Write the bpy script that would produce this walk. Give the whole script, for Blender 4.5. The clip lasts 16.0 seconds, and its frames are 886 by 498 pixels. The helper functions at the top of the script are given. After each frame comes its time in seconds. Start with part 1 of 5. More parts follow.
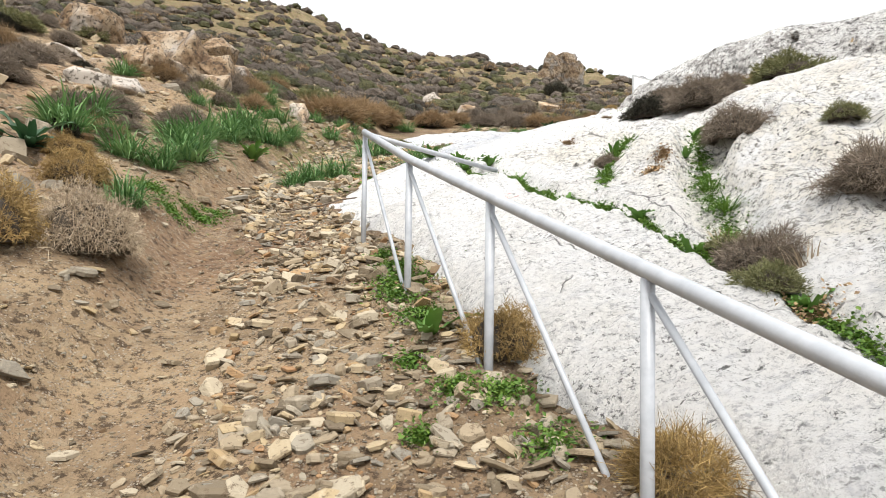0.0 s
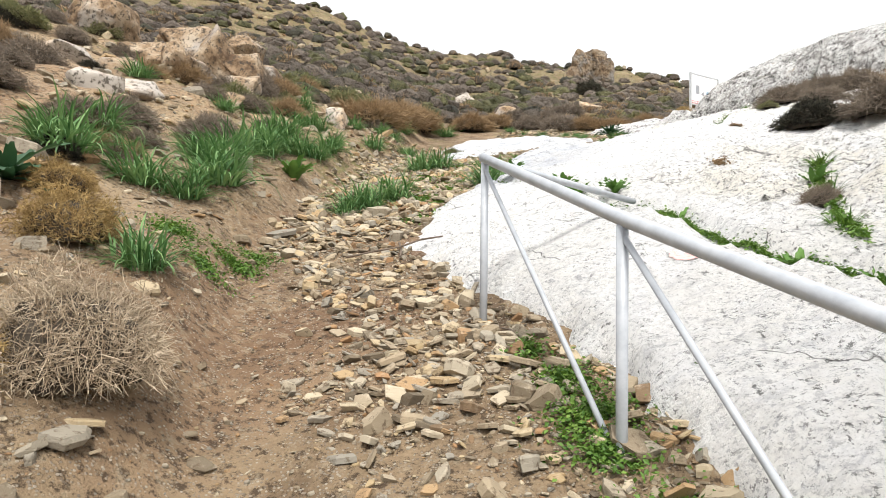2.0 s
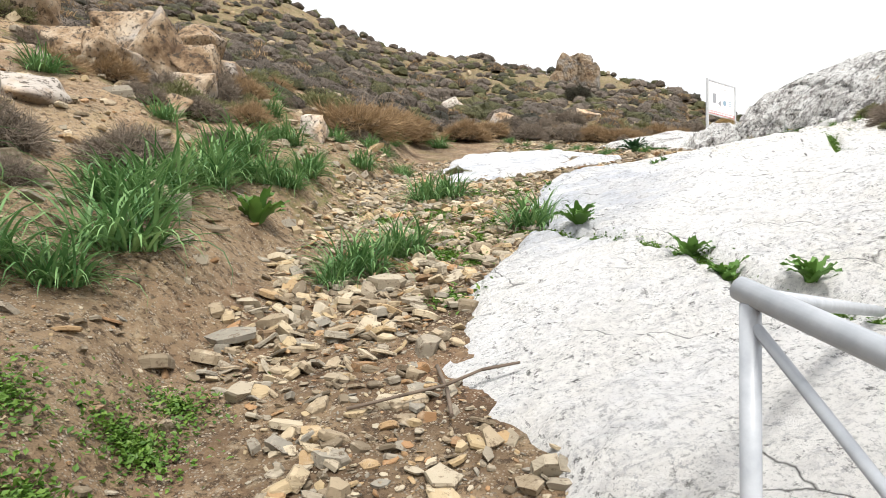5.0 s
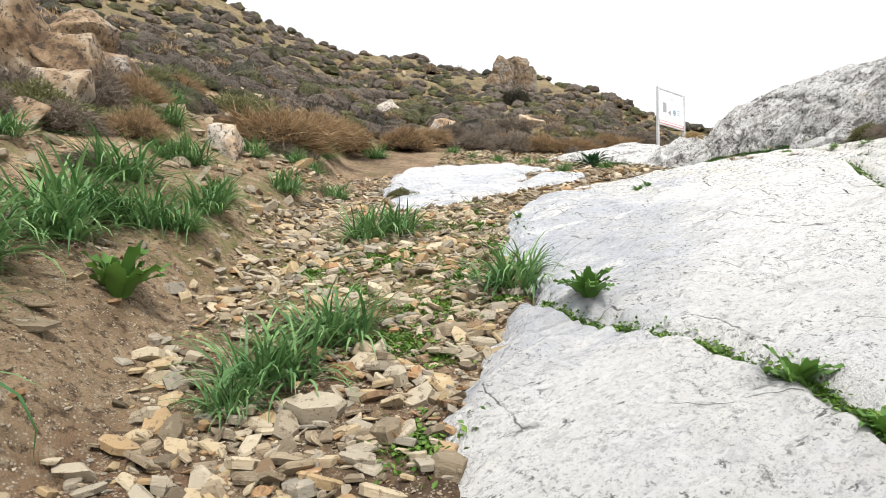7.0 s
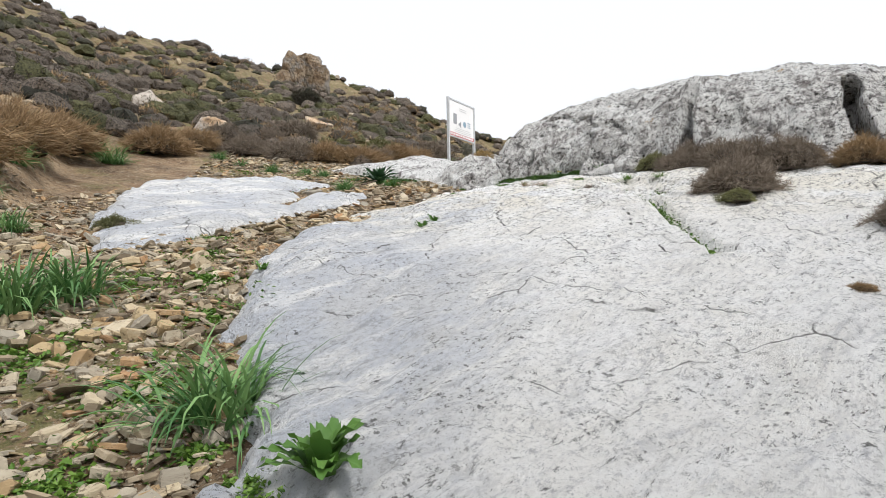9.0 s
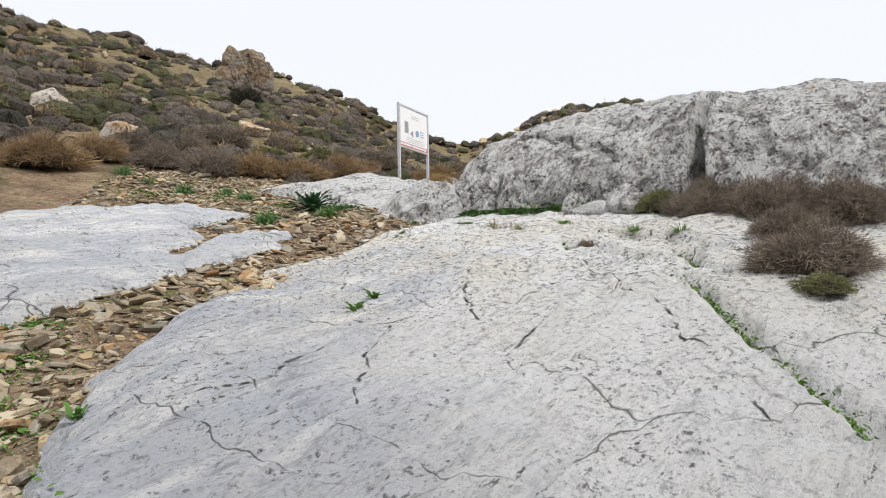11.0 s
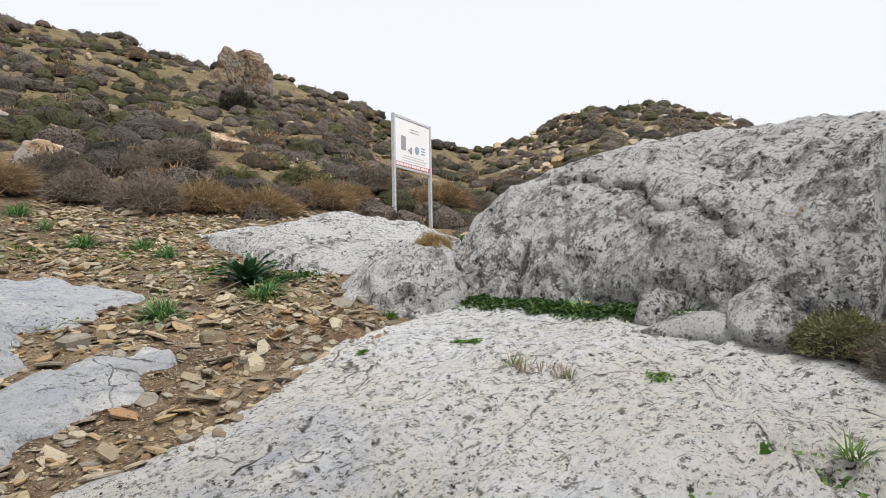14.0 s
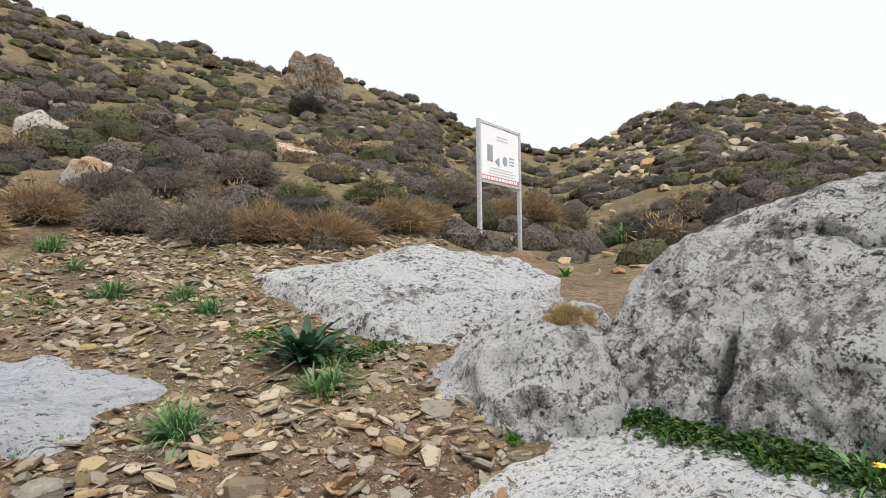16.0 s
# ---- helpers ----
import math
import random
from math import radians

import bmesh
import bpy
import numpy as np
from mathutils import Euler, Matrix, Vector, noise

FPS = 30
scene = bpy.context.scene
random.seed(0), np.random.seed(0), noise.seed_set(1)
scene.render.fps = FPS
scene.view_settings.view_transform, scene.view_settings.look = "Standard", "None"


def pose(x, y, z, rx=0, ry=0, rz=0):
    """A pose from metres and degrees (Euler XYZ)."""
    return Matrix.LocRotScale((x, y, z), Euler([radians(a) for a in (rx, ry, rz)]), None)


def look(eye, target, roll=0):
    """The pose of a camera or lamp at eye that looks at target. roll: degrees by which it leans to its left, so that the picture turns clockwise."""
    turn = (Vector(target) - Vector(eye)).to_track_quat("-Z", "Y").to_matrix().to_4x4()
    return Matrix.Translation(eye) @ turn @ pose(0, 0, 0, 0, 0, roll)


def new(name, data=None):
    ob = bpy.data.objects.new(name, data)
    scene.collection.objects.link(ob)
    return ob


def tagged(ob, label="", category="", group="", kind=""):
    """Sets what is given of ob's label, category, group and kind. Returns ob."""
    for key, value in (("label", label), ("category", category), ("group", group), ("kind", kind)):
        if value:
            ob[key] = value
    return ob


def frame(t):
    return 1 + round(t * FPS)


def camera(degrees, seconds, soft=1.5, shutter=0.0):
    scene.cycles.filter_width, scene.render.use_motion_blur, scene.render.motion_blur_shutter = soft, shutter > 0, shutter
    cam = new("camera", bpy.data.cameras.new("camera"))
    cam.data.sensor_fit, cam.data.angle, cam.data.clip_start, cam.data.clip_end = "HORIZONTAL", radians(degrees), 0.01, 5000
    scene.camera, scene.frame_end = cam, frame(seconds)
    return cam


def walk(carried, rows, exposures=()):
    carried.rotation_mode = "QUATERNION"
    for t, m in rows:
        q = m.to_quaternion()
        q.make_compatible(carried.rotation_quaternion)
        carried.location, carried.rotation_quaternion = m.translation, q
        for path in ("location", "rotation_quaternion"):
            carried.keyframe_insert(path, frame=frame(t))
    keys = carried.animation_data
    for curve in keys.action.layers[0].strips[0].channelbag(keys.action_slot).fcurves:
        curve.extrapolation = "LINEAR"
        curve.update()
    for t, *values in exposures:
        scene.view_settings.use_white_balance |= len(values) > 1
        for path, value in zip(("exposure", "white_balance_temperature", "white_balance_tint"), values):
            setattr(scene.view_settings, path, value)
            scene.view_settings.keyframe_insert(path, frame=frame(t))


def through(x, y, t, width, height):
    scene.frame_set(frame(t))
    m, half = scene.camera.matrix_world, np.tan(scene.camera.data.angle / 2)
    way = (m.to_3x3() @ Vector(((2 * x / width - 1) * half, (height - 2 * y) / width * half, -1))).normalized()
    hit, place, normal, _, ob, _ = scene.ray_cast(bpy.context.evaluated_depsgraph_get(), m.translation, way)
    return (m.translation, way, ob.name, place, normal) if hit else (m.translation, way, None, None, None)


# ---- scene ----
cam = camera(71.0, 16.0, soft=0.8)
PATH = [
    (0, (1.273, 0.226, 0.799), (0.772, 2.161, 0.869), 0.8),
    (0.5, (1.039, 0.557, 0.912), (0.518, 2.487, 0.98), 0.7),
    (1, (0.68, 0.899, 1.005), (0.139, 2.823, 1.072), 0.8),
    (1.5, (0.462, 1.194, 1.129), (-0.08, 3.118, 1.2), 0.7),
    (2, (0.116, 1.525, 1.284), (-0.427, 3.449, 1.351), 0.7),
    (2.5, (-0.114, 1.794, 1.44), (-0.649, 3.72, 1.511), 0.7),
    (2.8, (-0.184, 1.983, 1.491), (-0.716, 3.909, 1.587), 0.4),
    (3, (-0.281, 2.127, 1.586), (-0.81, 4.054, 1.662), 0.5),
    (3.2, (-0.375, 2.268, 1.598), (-0.902, 4.195, 1.672), 0.5),
    (5.3, (-0.997, 3.71, 2.02), (-1.427, 5.662, 2.096), 0.8),
    (5.5, (-1.041, 3.865, 2.072), (-1.455, 5.82, 2.147), 0.7),
    (6, (-1.184, 4.179, 2.204), (-1.552, 6.143, 2.277), 0.6),
    (6.5, (-1.264, 4.482, 2.316), (-1.542, 6.461, 2.394), 0.4),
    (7, (-1.377, 4.844, 2.446), (-1.617, 6.828, 2.525), 0.3),
    (7.5, (-1.4, 5.131, 2.568), (-1.568, 7.122, 2.65), 0.2),
    (8, (-1.382, 5.527, 2.644), (-1.398, 7.526, 2.726), -0.2),
    (8.5, (-1.261, 5.949, 2.747), (-1.12, 7.942, 2.826), -0.5),
    (9, (-1.004, 6.317, 2.935), (-0.609, 8.276, 3.011), -1.0),
    (9.2, (-0.965, 6.461, 2.991), (-0.539, 8.413, 3.068), -1.0),
    (11.3, (-0.475, 8.1, 3.627), (0.088, 10.018, 3.699), -1.2),
    (11.5, (-0.357, 8.232, 3.677), (0.218, 10.146, 3.749), -1.3),
    (12, (-0.131, 8.659, 3.83), (0.459, 10.569, 3.899), -1.3),
    (12.5, (-0.025, 9.083, 3.957), (0.565, 10.993, 4.026), -1.1),
    (13, (0.099, 9.513, 4.101), (0.68, 11.425, 4.17), -1.1),
    (13.5, (0.134, 9.975, 4.256), (0.666, 11.902, 4.325), -0.9),
    (14, (0.242, 10.325, 4.43), (0.744, 12.259, 4.503), -1.0),
    (14.5, (0.338, 10.772, 4.579), (0.807, 12.715, 4.651), -1.1),
    (15, (0.278, 11.196, 4.667), (0.657, 13.159, 4.74), -0.9),
    (15.5, (0.247, 11.511, 4.783), (0.568, 13.483, 4.86), -0.7),
    (16, (0.255, 11.916, 4.922), (0.544, 13.894, 4.998), -0.7),
]
EXPOSURES = [(0, 0.47, 6400, 10), (3, 0.59, 6380, 10), (6.5, 0.53, 6360, 10), (8, 0.36, 6280, 10), (9, 0.13, 6200, 10), (12.5, 0.0, 6250, 11), (14.5, 0.0, 6250, 11), (16, 0.08, 6250, 11)]
walk(cam, [(t, look(eye, target, roll)) for t, eye, target, roll in PATH], EXPOSURES)

# ---------------------------------------------------------------- world, sun
SUN_ELEV, SUN_AZ = 58.0, 160.0          # azimuth from +y towards +x
world = bpy.data.worlds.new("overcast_sky")
scene.world = world
world.use_nodes = True
wn, wl = world.node_tree.nodes, world.node_tree.links
wn.clear()
w_out = wn.new("ShaderNodeOutputWorld")
w_bg = wn.new("ShaderNodeBackground")
w_sky = wn.new("ShaderNodeTexSky")
w_sky.sky_type = "NISHITA"
w_sky.sun_disc = False
w_sky.sun_elevation = radians(SUN_ELEV)
w_sky.sun_rotation = radians(SUN_AZ)
w_sky.dust_density = 4.0
w_gain = wn.new("ShaderNodeVectorMath")
w_gain.operation = "SCALE"
w_gain.inputs["Scale"].default_value = 0.10
w_mix = wn.new("ShaderNodeMix")
w_mix.data_type = "RGBA"
w_mix.inputs["Factor"].default_value = 0.82
w_mix.inputs["B"].default_value = (1.11, 1.105, 1.10, 1)
wl.new(w_sky.outputs["Color"], w_gain.inputs[0])
wl.new(w_gain.outputs["Vector"], w_mix.inputs["A"])
wl.new(w_mix.outputs["Result"], w_bg.inputs["Color"])
w_bg.inputs["Strength"].default_value = 1.0
wl.new(w_bg.outputs["Background"], w_out.inputs["Surface"])

sun_data = bpy.data.lights.new("sun", "SUN")
sun_data.energy = 3.3
sun_data.angle = radians(11)
sun_data.color = (1.0, 0.96, 0.9)
sun = new("sun", sun_data)
sun.matrix_world = look((0, 0, 0), (-math.sin(radians(SUN_AZ)) * math.cos(radians(SUN_ELEV)),
                                   -math.cos(radians(SUN_AZ)) * math.cos(radians(SUN_ELEV)),
                                   -math.sin(radians(SUN_ELEV))))


# ---------------------------------------------------------------- maths
def vnoise(x, y, seed=0):
    """Smooth value noise, -1 to 1."""
    x, y = np.asarray(x, float), np.asarray(y, float)
    xi, yi = np.floor(x).astype(np.int64), np.floor(y).astype(np.int64)
    fx, fy = x - xi, y - yi
    fx, fy = fx * fx * fx * (fx * (fx * 6 - 15) + 10), fy * fy * fy * (fy * (fy * 6 - 15) + 10)

    def h(i, j):
        n = (i * 374761393 + j * 668265263 + seed * 974634777) & 0xFFFFFFFF
        n = ((n ^ (n >> 13)) * 1274126177) & 0xFFFFFFFF
        return ((n ^ (n >> 16)) & 0xFFFF) / 32767.5 - 1
    a, b, c, d = h(xi, yi), h(xi + 1, yi), h(xi, yi + 1), h(xi + 1, yi + 1)
    return (a * (1 - fx) + b * fx) * (1 - fy) + (c * (1 - fx) + d * fx) * fy


def fbm(x, y, seed=0, octaves=4, gain=0.5):
    total, amp = 0, 1.0
    for k in range(octaves):
        total = total + amp * vnoise(x * 2 ** k, y * 2 ** k, seed + 17 * k)
        amp *= gain
    return total


def smooth(a, b, v):
    u = np.clip((np.asarray(v, float) - a) / (b - a), 0, 1)
    return u * u * (3 - 2 * u)


def line_distance(x, y, pts, closed=False):
    """Distance to a polyline, and the share of the way along its nearest stretch."""
    x, y = np.asarray(x, float), np.asarray(y, float)
    best = np.full(x.shape, 1e9)
    n = len(pts)
    for i in range(n if closed else n - 1):
        (ax, ay), (bx, by) = pts[i], pts[(i + 1) % n]
        dx, dy = bx - ax, by - ay
        u = np.clip(((x - ax) * dx + (y - ay) * dy) / (dx * dx + dy * dy), 0, 1)
        best = np.minimum(best, np.hypot(x - ax - u * dx, y - ay - u * dy))
    return best


def inside(x, y, pts):
    x, y = np.asarray(x, float), np.asarray(y, float)
    odd = np.zeros(x.shape, bool)
    n = len(pts)
    for i in range(n):
        (ax, ay), (bx, by) = pts[i], pts[(i + 1) % n]
        cross = ((ay > y) != (by > y)) & (x < (bx - ax) * (y - ay) / ((by - ay) or 1e-9) + ax)
        odd ^= cross
    return odd


def signed(x, y, pts):
    """Distance to the outline, positive inside."""
    d = line_distance(x, y, pts, True)
    return np.where(inside(x, y, pts), d, -d)


# ---------------------------------------------------------------- the lie of the land
HUB = (0.0, 8.0)
RIDGE = 45.0
RIDGE_ANGLE = (-180, -120, -90, -60, -40, -31, -25, -20, -14, -8, 0, 5.5, 8.3, 10, 15.5, 17.5, 22, 27, 32.5, 37, 41, 60, 90, 120, 180)
RIDGE_HEIGHT = (-12, 4, 16.35, 21.35, 22.55, 22.35, 20.65, 19.55, 19.35, 18.75, 17.65, 16.95, 15.35, 14.45, 12.75, 12.65, 13.85, 15.25, 15.45, 14.45, 13.05, 9.5, 4, -4, -12)
FOOT_Y = (-3, 0, 1, 2, 3.2, 4.7, 6, 7.5, 10, 13, 18)
FOOT_X = (1.0, 0.2, -0.2, -0.6, -1.2, -2.1, -2.8, -3.05, -3.4, -3.8, -5.0)


def path_height(y):
    return 2.02 + 0.32 * (y - 8) - 0.0044 * np.clip(y - 8, -9, 12) ** 2


def land(x, y, rough=True):
    x, y = np.asarray(x, float), np.asarray(y, float)
    foot = np.interp(y, FOOT_Y, FOOT_X) + 0.12 * vnoise(y * 1.3, y * 0 + 4, 5)
    d = foot - x
    soft = 0.16 * np.log1p(np.exp(np.clip(d / 0.16, -40, 40)))
    bank = 0.46 * soft + 0.22 * smooth(0, 0.5, d)
    near = path_height(y) + bank
    near = near + np.where(x > -1.5, 0.03 * (x + 1.5), 0) + 0.1 * smooth(1.0, 3.0, x - np.interp(y, (0, 6, 14), (1.5, -1.5, 0)))
    r = np.hypot(x - HUB[0], y - HUB[1])
    th = np.degrees(np.arctan2(x - HUB[0], y - HUB[1]))
    top = np.interp(th, RIDGE_ANGLE, RIDGE_HEIGHT)
    u = np.clip(r / RIDGE, 0, 1)
    far = 2.1 + (top - 2.1) * (0.78 * u + 0.22 * u ** 3)
    over = np.clip(r - RIDGE, 0, None)
    far = far - 14 * (1 - np.exp(-over / 18)) - 0.18 * np.clip(over, 0, 90)
    far = np.where(over > 0, np.maximum(far, -22), far)
    w = smooth(7, 17, r)
    z = near * (1 - w) + far * w
    if rough:
        hill = smooth(0, 2.5, d) + smooth(18, 24, y) * (d < 0)
        z = z + 0.014 * fbm(x * 3, y * 3, 3, 3) + np.clip(hill, 0, 1) * (0.16 * fbm(x * 0.7, y * 0.7, 9, 4) + 0.09 * np.abs(vnoise(x * 1.7, y * 1.7, 21)))
        z = z + smooth(20, 40, r) * 0.35 * fbm(x * 0.22, y * 0.22, 31, 4)
    return z


def spread(lo, hi, fine_lo, fine_hi, step, growth=1.09):
    vals = list(np.arange(fine_lo, fine_hi, step))
    v, s = fine_lo, step
    left = []
    while v > lo:
        s *= growth
        v -= s
        left.append(v)
    v, s = vals[-1], step
    while v < hi:
        s *= growth
        v += s
        vals.append(v)
    return np.array(left[::-1] + vals)


def mesh_from(name, verts, faces, material=None, shade=True):
    me = bpy.data.meshes.new(name)
    me.from_pydata(verts if isinstance(verts, list) else verts.tolist(), [], faces if isinstance(faces, list) else faces.tolist())
    me.validate()
    if shade:
        me.polygons.foreach_set("use_smooth", [True] * len(me.polygons))
    if material:
        me.materials.append(material)
    me.update()
    return me


def grid_faces(nu, nv):
    i, j = np.meshgrid(np.arange(nu - 1), np.arange(nv - 1), indexing="ij")
    a = (i * nv + j).ravel()
    return np.stack([a, a + nv, a + nv + 1, a + 1], 1)


def part(name, bm, material, parent=None, label="", m=None):
    me = bpy.data.meshes.new(name)
    bm.to_mesh(me)
    bm.free()
    me.materials.append(material)
    ob = new(name, me)
    if m is not None:
        ob.matrix_basis = m
    if parent is not None:
        ob.parent = parent
    if label:
        tagged(ob, label)
    return ob


def thing(name, x, y, z, label, category, group="", rz=0.0):
    ob = new(name)
    ob.empty_display_size = 0.1
    ob.matrix_basis = pose(x, y, z, 0, 0, rz)
    return tagged(ob, label, category, group)


def tube(bm, a, b, radius, segments=14, radius2=None):
    a, b = Vector(a), Vector(b)
    m = Matrix.Translation((a + b) / 2) @ (b - a).to_track_quat("Z", "Y").to_matrix().to_4x4()
    bmesh.ops.create_cone(bm, cap_ends=True, segments=segments, radius1=radius, radius2=radius if radius2 is None else radius2, depth=(b - a).length, matrix=m)
    for f in bm.faces:
        f.smooth = len(f.verts) == 4
    return bm


# ---------------------------------------------------------------- materials
class Mat:
    """A principled material with a few chained nodes."""

    def __init__(self, name, rough=0.85, metal=0.0, spec=0.3):
        self.m = bpy.data.materials.new(name)
        self.m.use_nodes = True
        self.n, self.l = self.m.node_tree.nodes, self.m.node_tree.links
        self.p = self.n["Principled BSDF"]
        self.p.inputs["Roughness"].default_value = rough
        self.p.inputs["Metallic"].default_value = metal
        self.p.inputs["Specular IOR Level"].default_value = spec
        self.pos = self.n.new("ShaderNodeNewGeometry").outputs["Position"]

    def scaled(self, sx, sy, sz, rz=0.0):
        turned = self.n.new("ShaderNodeMapping")
        turned.inputs["Rotation"].default_value = (0, 0, -rz)
        self.l.new(self.pos, turned.inputs["Vector"])
        mp = self.n.new("ShaderNodeMapping")
        mp.inputs["Scale"].default_value = (sx, sy, sz)
        self.l.new(turned.outputs["Vector"], mp.inputs["Vector"])
        return mp.outputs["Vector"]

    def noise(self, scale, detail=6, rough=0.6, vec=None, distort=0.0):
        t = self.n.new("ShaderNodeTexNoise")
        t.inputs["Scale"].default_value = scale
        t.inputs["Detail"].default_value = detail
        t.inputs["Roughness"].default_value = rough
        t.inputs["Distortion"].default_value = distort
        self.l.new(vec or self.pos, t.inputs["Vector"])
        return t.outputs["Fac"]

    def cells(self, scale, feature="F1", out="Distance", vec=None):
        t = self.n.new("ShaderNodeTexVoronoi")
        t.feature = feature
        t.inputs["Scale"].default_value = scale
        self.l.new(vec or self.pos, t.inputs["Vector"])
        return t.outputs[out]

    def ramp(self, fac, stops):
        r = self.n.new("ShaderNodeValToRGB")
        el = r.color_ramp.elements
        while len(el) < len(stops):
            el.new(0.5)
        for e, (at, col) in zip(el, stops):
            e.position = at
            e.color = (*col, 1) if isinstance(col, tuple) else (col, col, col, 1)
        self.l.new(fac, r.inputs["Fac"])
        return r.outputs["Color"]

    def mix(self, fac, a, b, mode="MIX"):
        x = self.n.new("ShaderNodeMix")
        x.data_type = "RGBA"
        x.blend_type = mode
        for key, v in (("Factor", fac), ("A", a), ("B", b)):
            if isinstance(v, (tuple, float, int)):
                x.inputs[key].default_value = (*v, 1) if isinstance(v, tuple) else v
            else:
                self.l.new(v, x.inputs[key])
        return x.outputs["Result"]

    def math(self, op, a, b=0.0):
        x = self.n.new("ShaderNodeMath")
        x.operation = op
        for k, v in ((0, a), (1, b)):
            if isinstance(v, (float, int)):
                x.inputs[k].default_value = v
            else:
                self.l.new(v, x.inputs[k])
        return x.outputs[0]

    def per_object(self):
        return self.n.new("ShaderNodeObjectInfo").outputs["Random"]

    def per_island(self):
        return self.n.new("ShaderNodeNewGeometry").outputs["Random Per Island"]

    def attr(self, name):
        a = self.n.new("ShaderNodeAttribute")
        a.attribute_name = name
        return a.outputs["Fac"]

    def colour(self, socket):
        if isinstance(socket, tuple):
            self.p.inputs["Base Color"].default_value = (*socket, 1)
        else:
            self.l.new(socket, self.p.inputs["Base Color"])
        return self

    def bump(self, height, strength=0.5, distance=0.01):
        b = self.n.new("ShaderNodeBump")
        b.inputs["Strength"].default_value = strength
        b.inputs["Distance"].default_value = distance
        self.l.new(height, b.inputs["Height"])
        self.l.new(b.outputs["Normal"], self.p.inputs["Normal"])
        return self


def ground_material():
    a = Mat("bare_earth", 0.95)
    soil = a.ramp(a.noise(1.4, 9, 0.7), [(0.36, (0.10, 0.062, 0.035)), (0.5, (0.20, 0.135, 0.078)), (0.64, (0.36, 0.265, 0.16))])
    dry = a.math("MULTIPLY", a.attr("dry"), a.ramp(a.noise(2.2, 6, 0.7), [(0.38, 0.35), (0.55, 1.0)]))
    soil = a.mix(dry, soil, (0.43, 0.315, 0.19))
    red = a.mix(a.ramp(a.noise(0.6, 4), [(0.48, 0.0), (0.6, 0.45)]), soil, (0.25, 0.14, 0.078))
    # dark clods, deepened in colour to paint shade in gaps among the stones
    clod_shade = a.mix(a.ramp(a.noise(19, 8, 0.75), [(0.42, 0.85), (0.49, 0.0)]), red, (0.06, 0.038, 0.022))
    pale = a.mix(a.ramp(a.noise(11, 7, 0.75), [(0.55, 0.0), (0.63, 0.6)]), clod_shade, (0.42, 0.34, 0.23))
    grit = a.ramp(a.cells(70), [(0.0, 1.0), (0.34, 1.0), (0.42, 0.0)])
    some = a.math("MULTIPLY", grit, a.ramp(a.noise(17, 3), [(0.46, 0.0), (0.54, 0.9)]))
    gravel = a.mix(some, pale, a.ramp(a.cells(70, out="Color"), [(0.2, (0.20, 0.155, 0.11)), (0.8, (0.50, 0.43, 0.33))]))
    moss = a.math("MULTIPLY", a.attr("moss"), a.ramp(a.noise(6, 8, 0.75), [(0.47, 0.0), (0.55, 1.0)]))
    col = a.mix(moss, gravel, a.ramp(a.noise(30, 4), [(0.35, (0.07, 0.085, 0.022)), (0.65, (0.20, 0.19, 0.065))]))
    fine = a.math("ADD", a.math("MULTIPLY", a.noise(26, 10, 0.8), 1.0), a.math("MULTIPLY", grit, 0.3))
    return a.colour(col).bump(fine, 1.0, 0.03).m


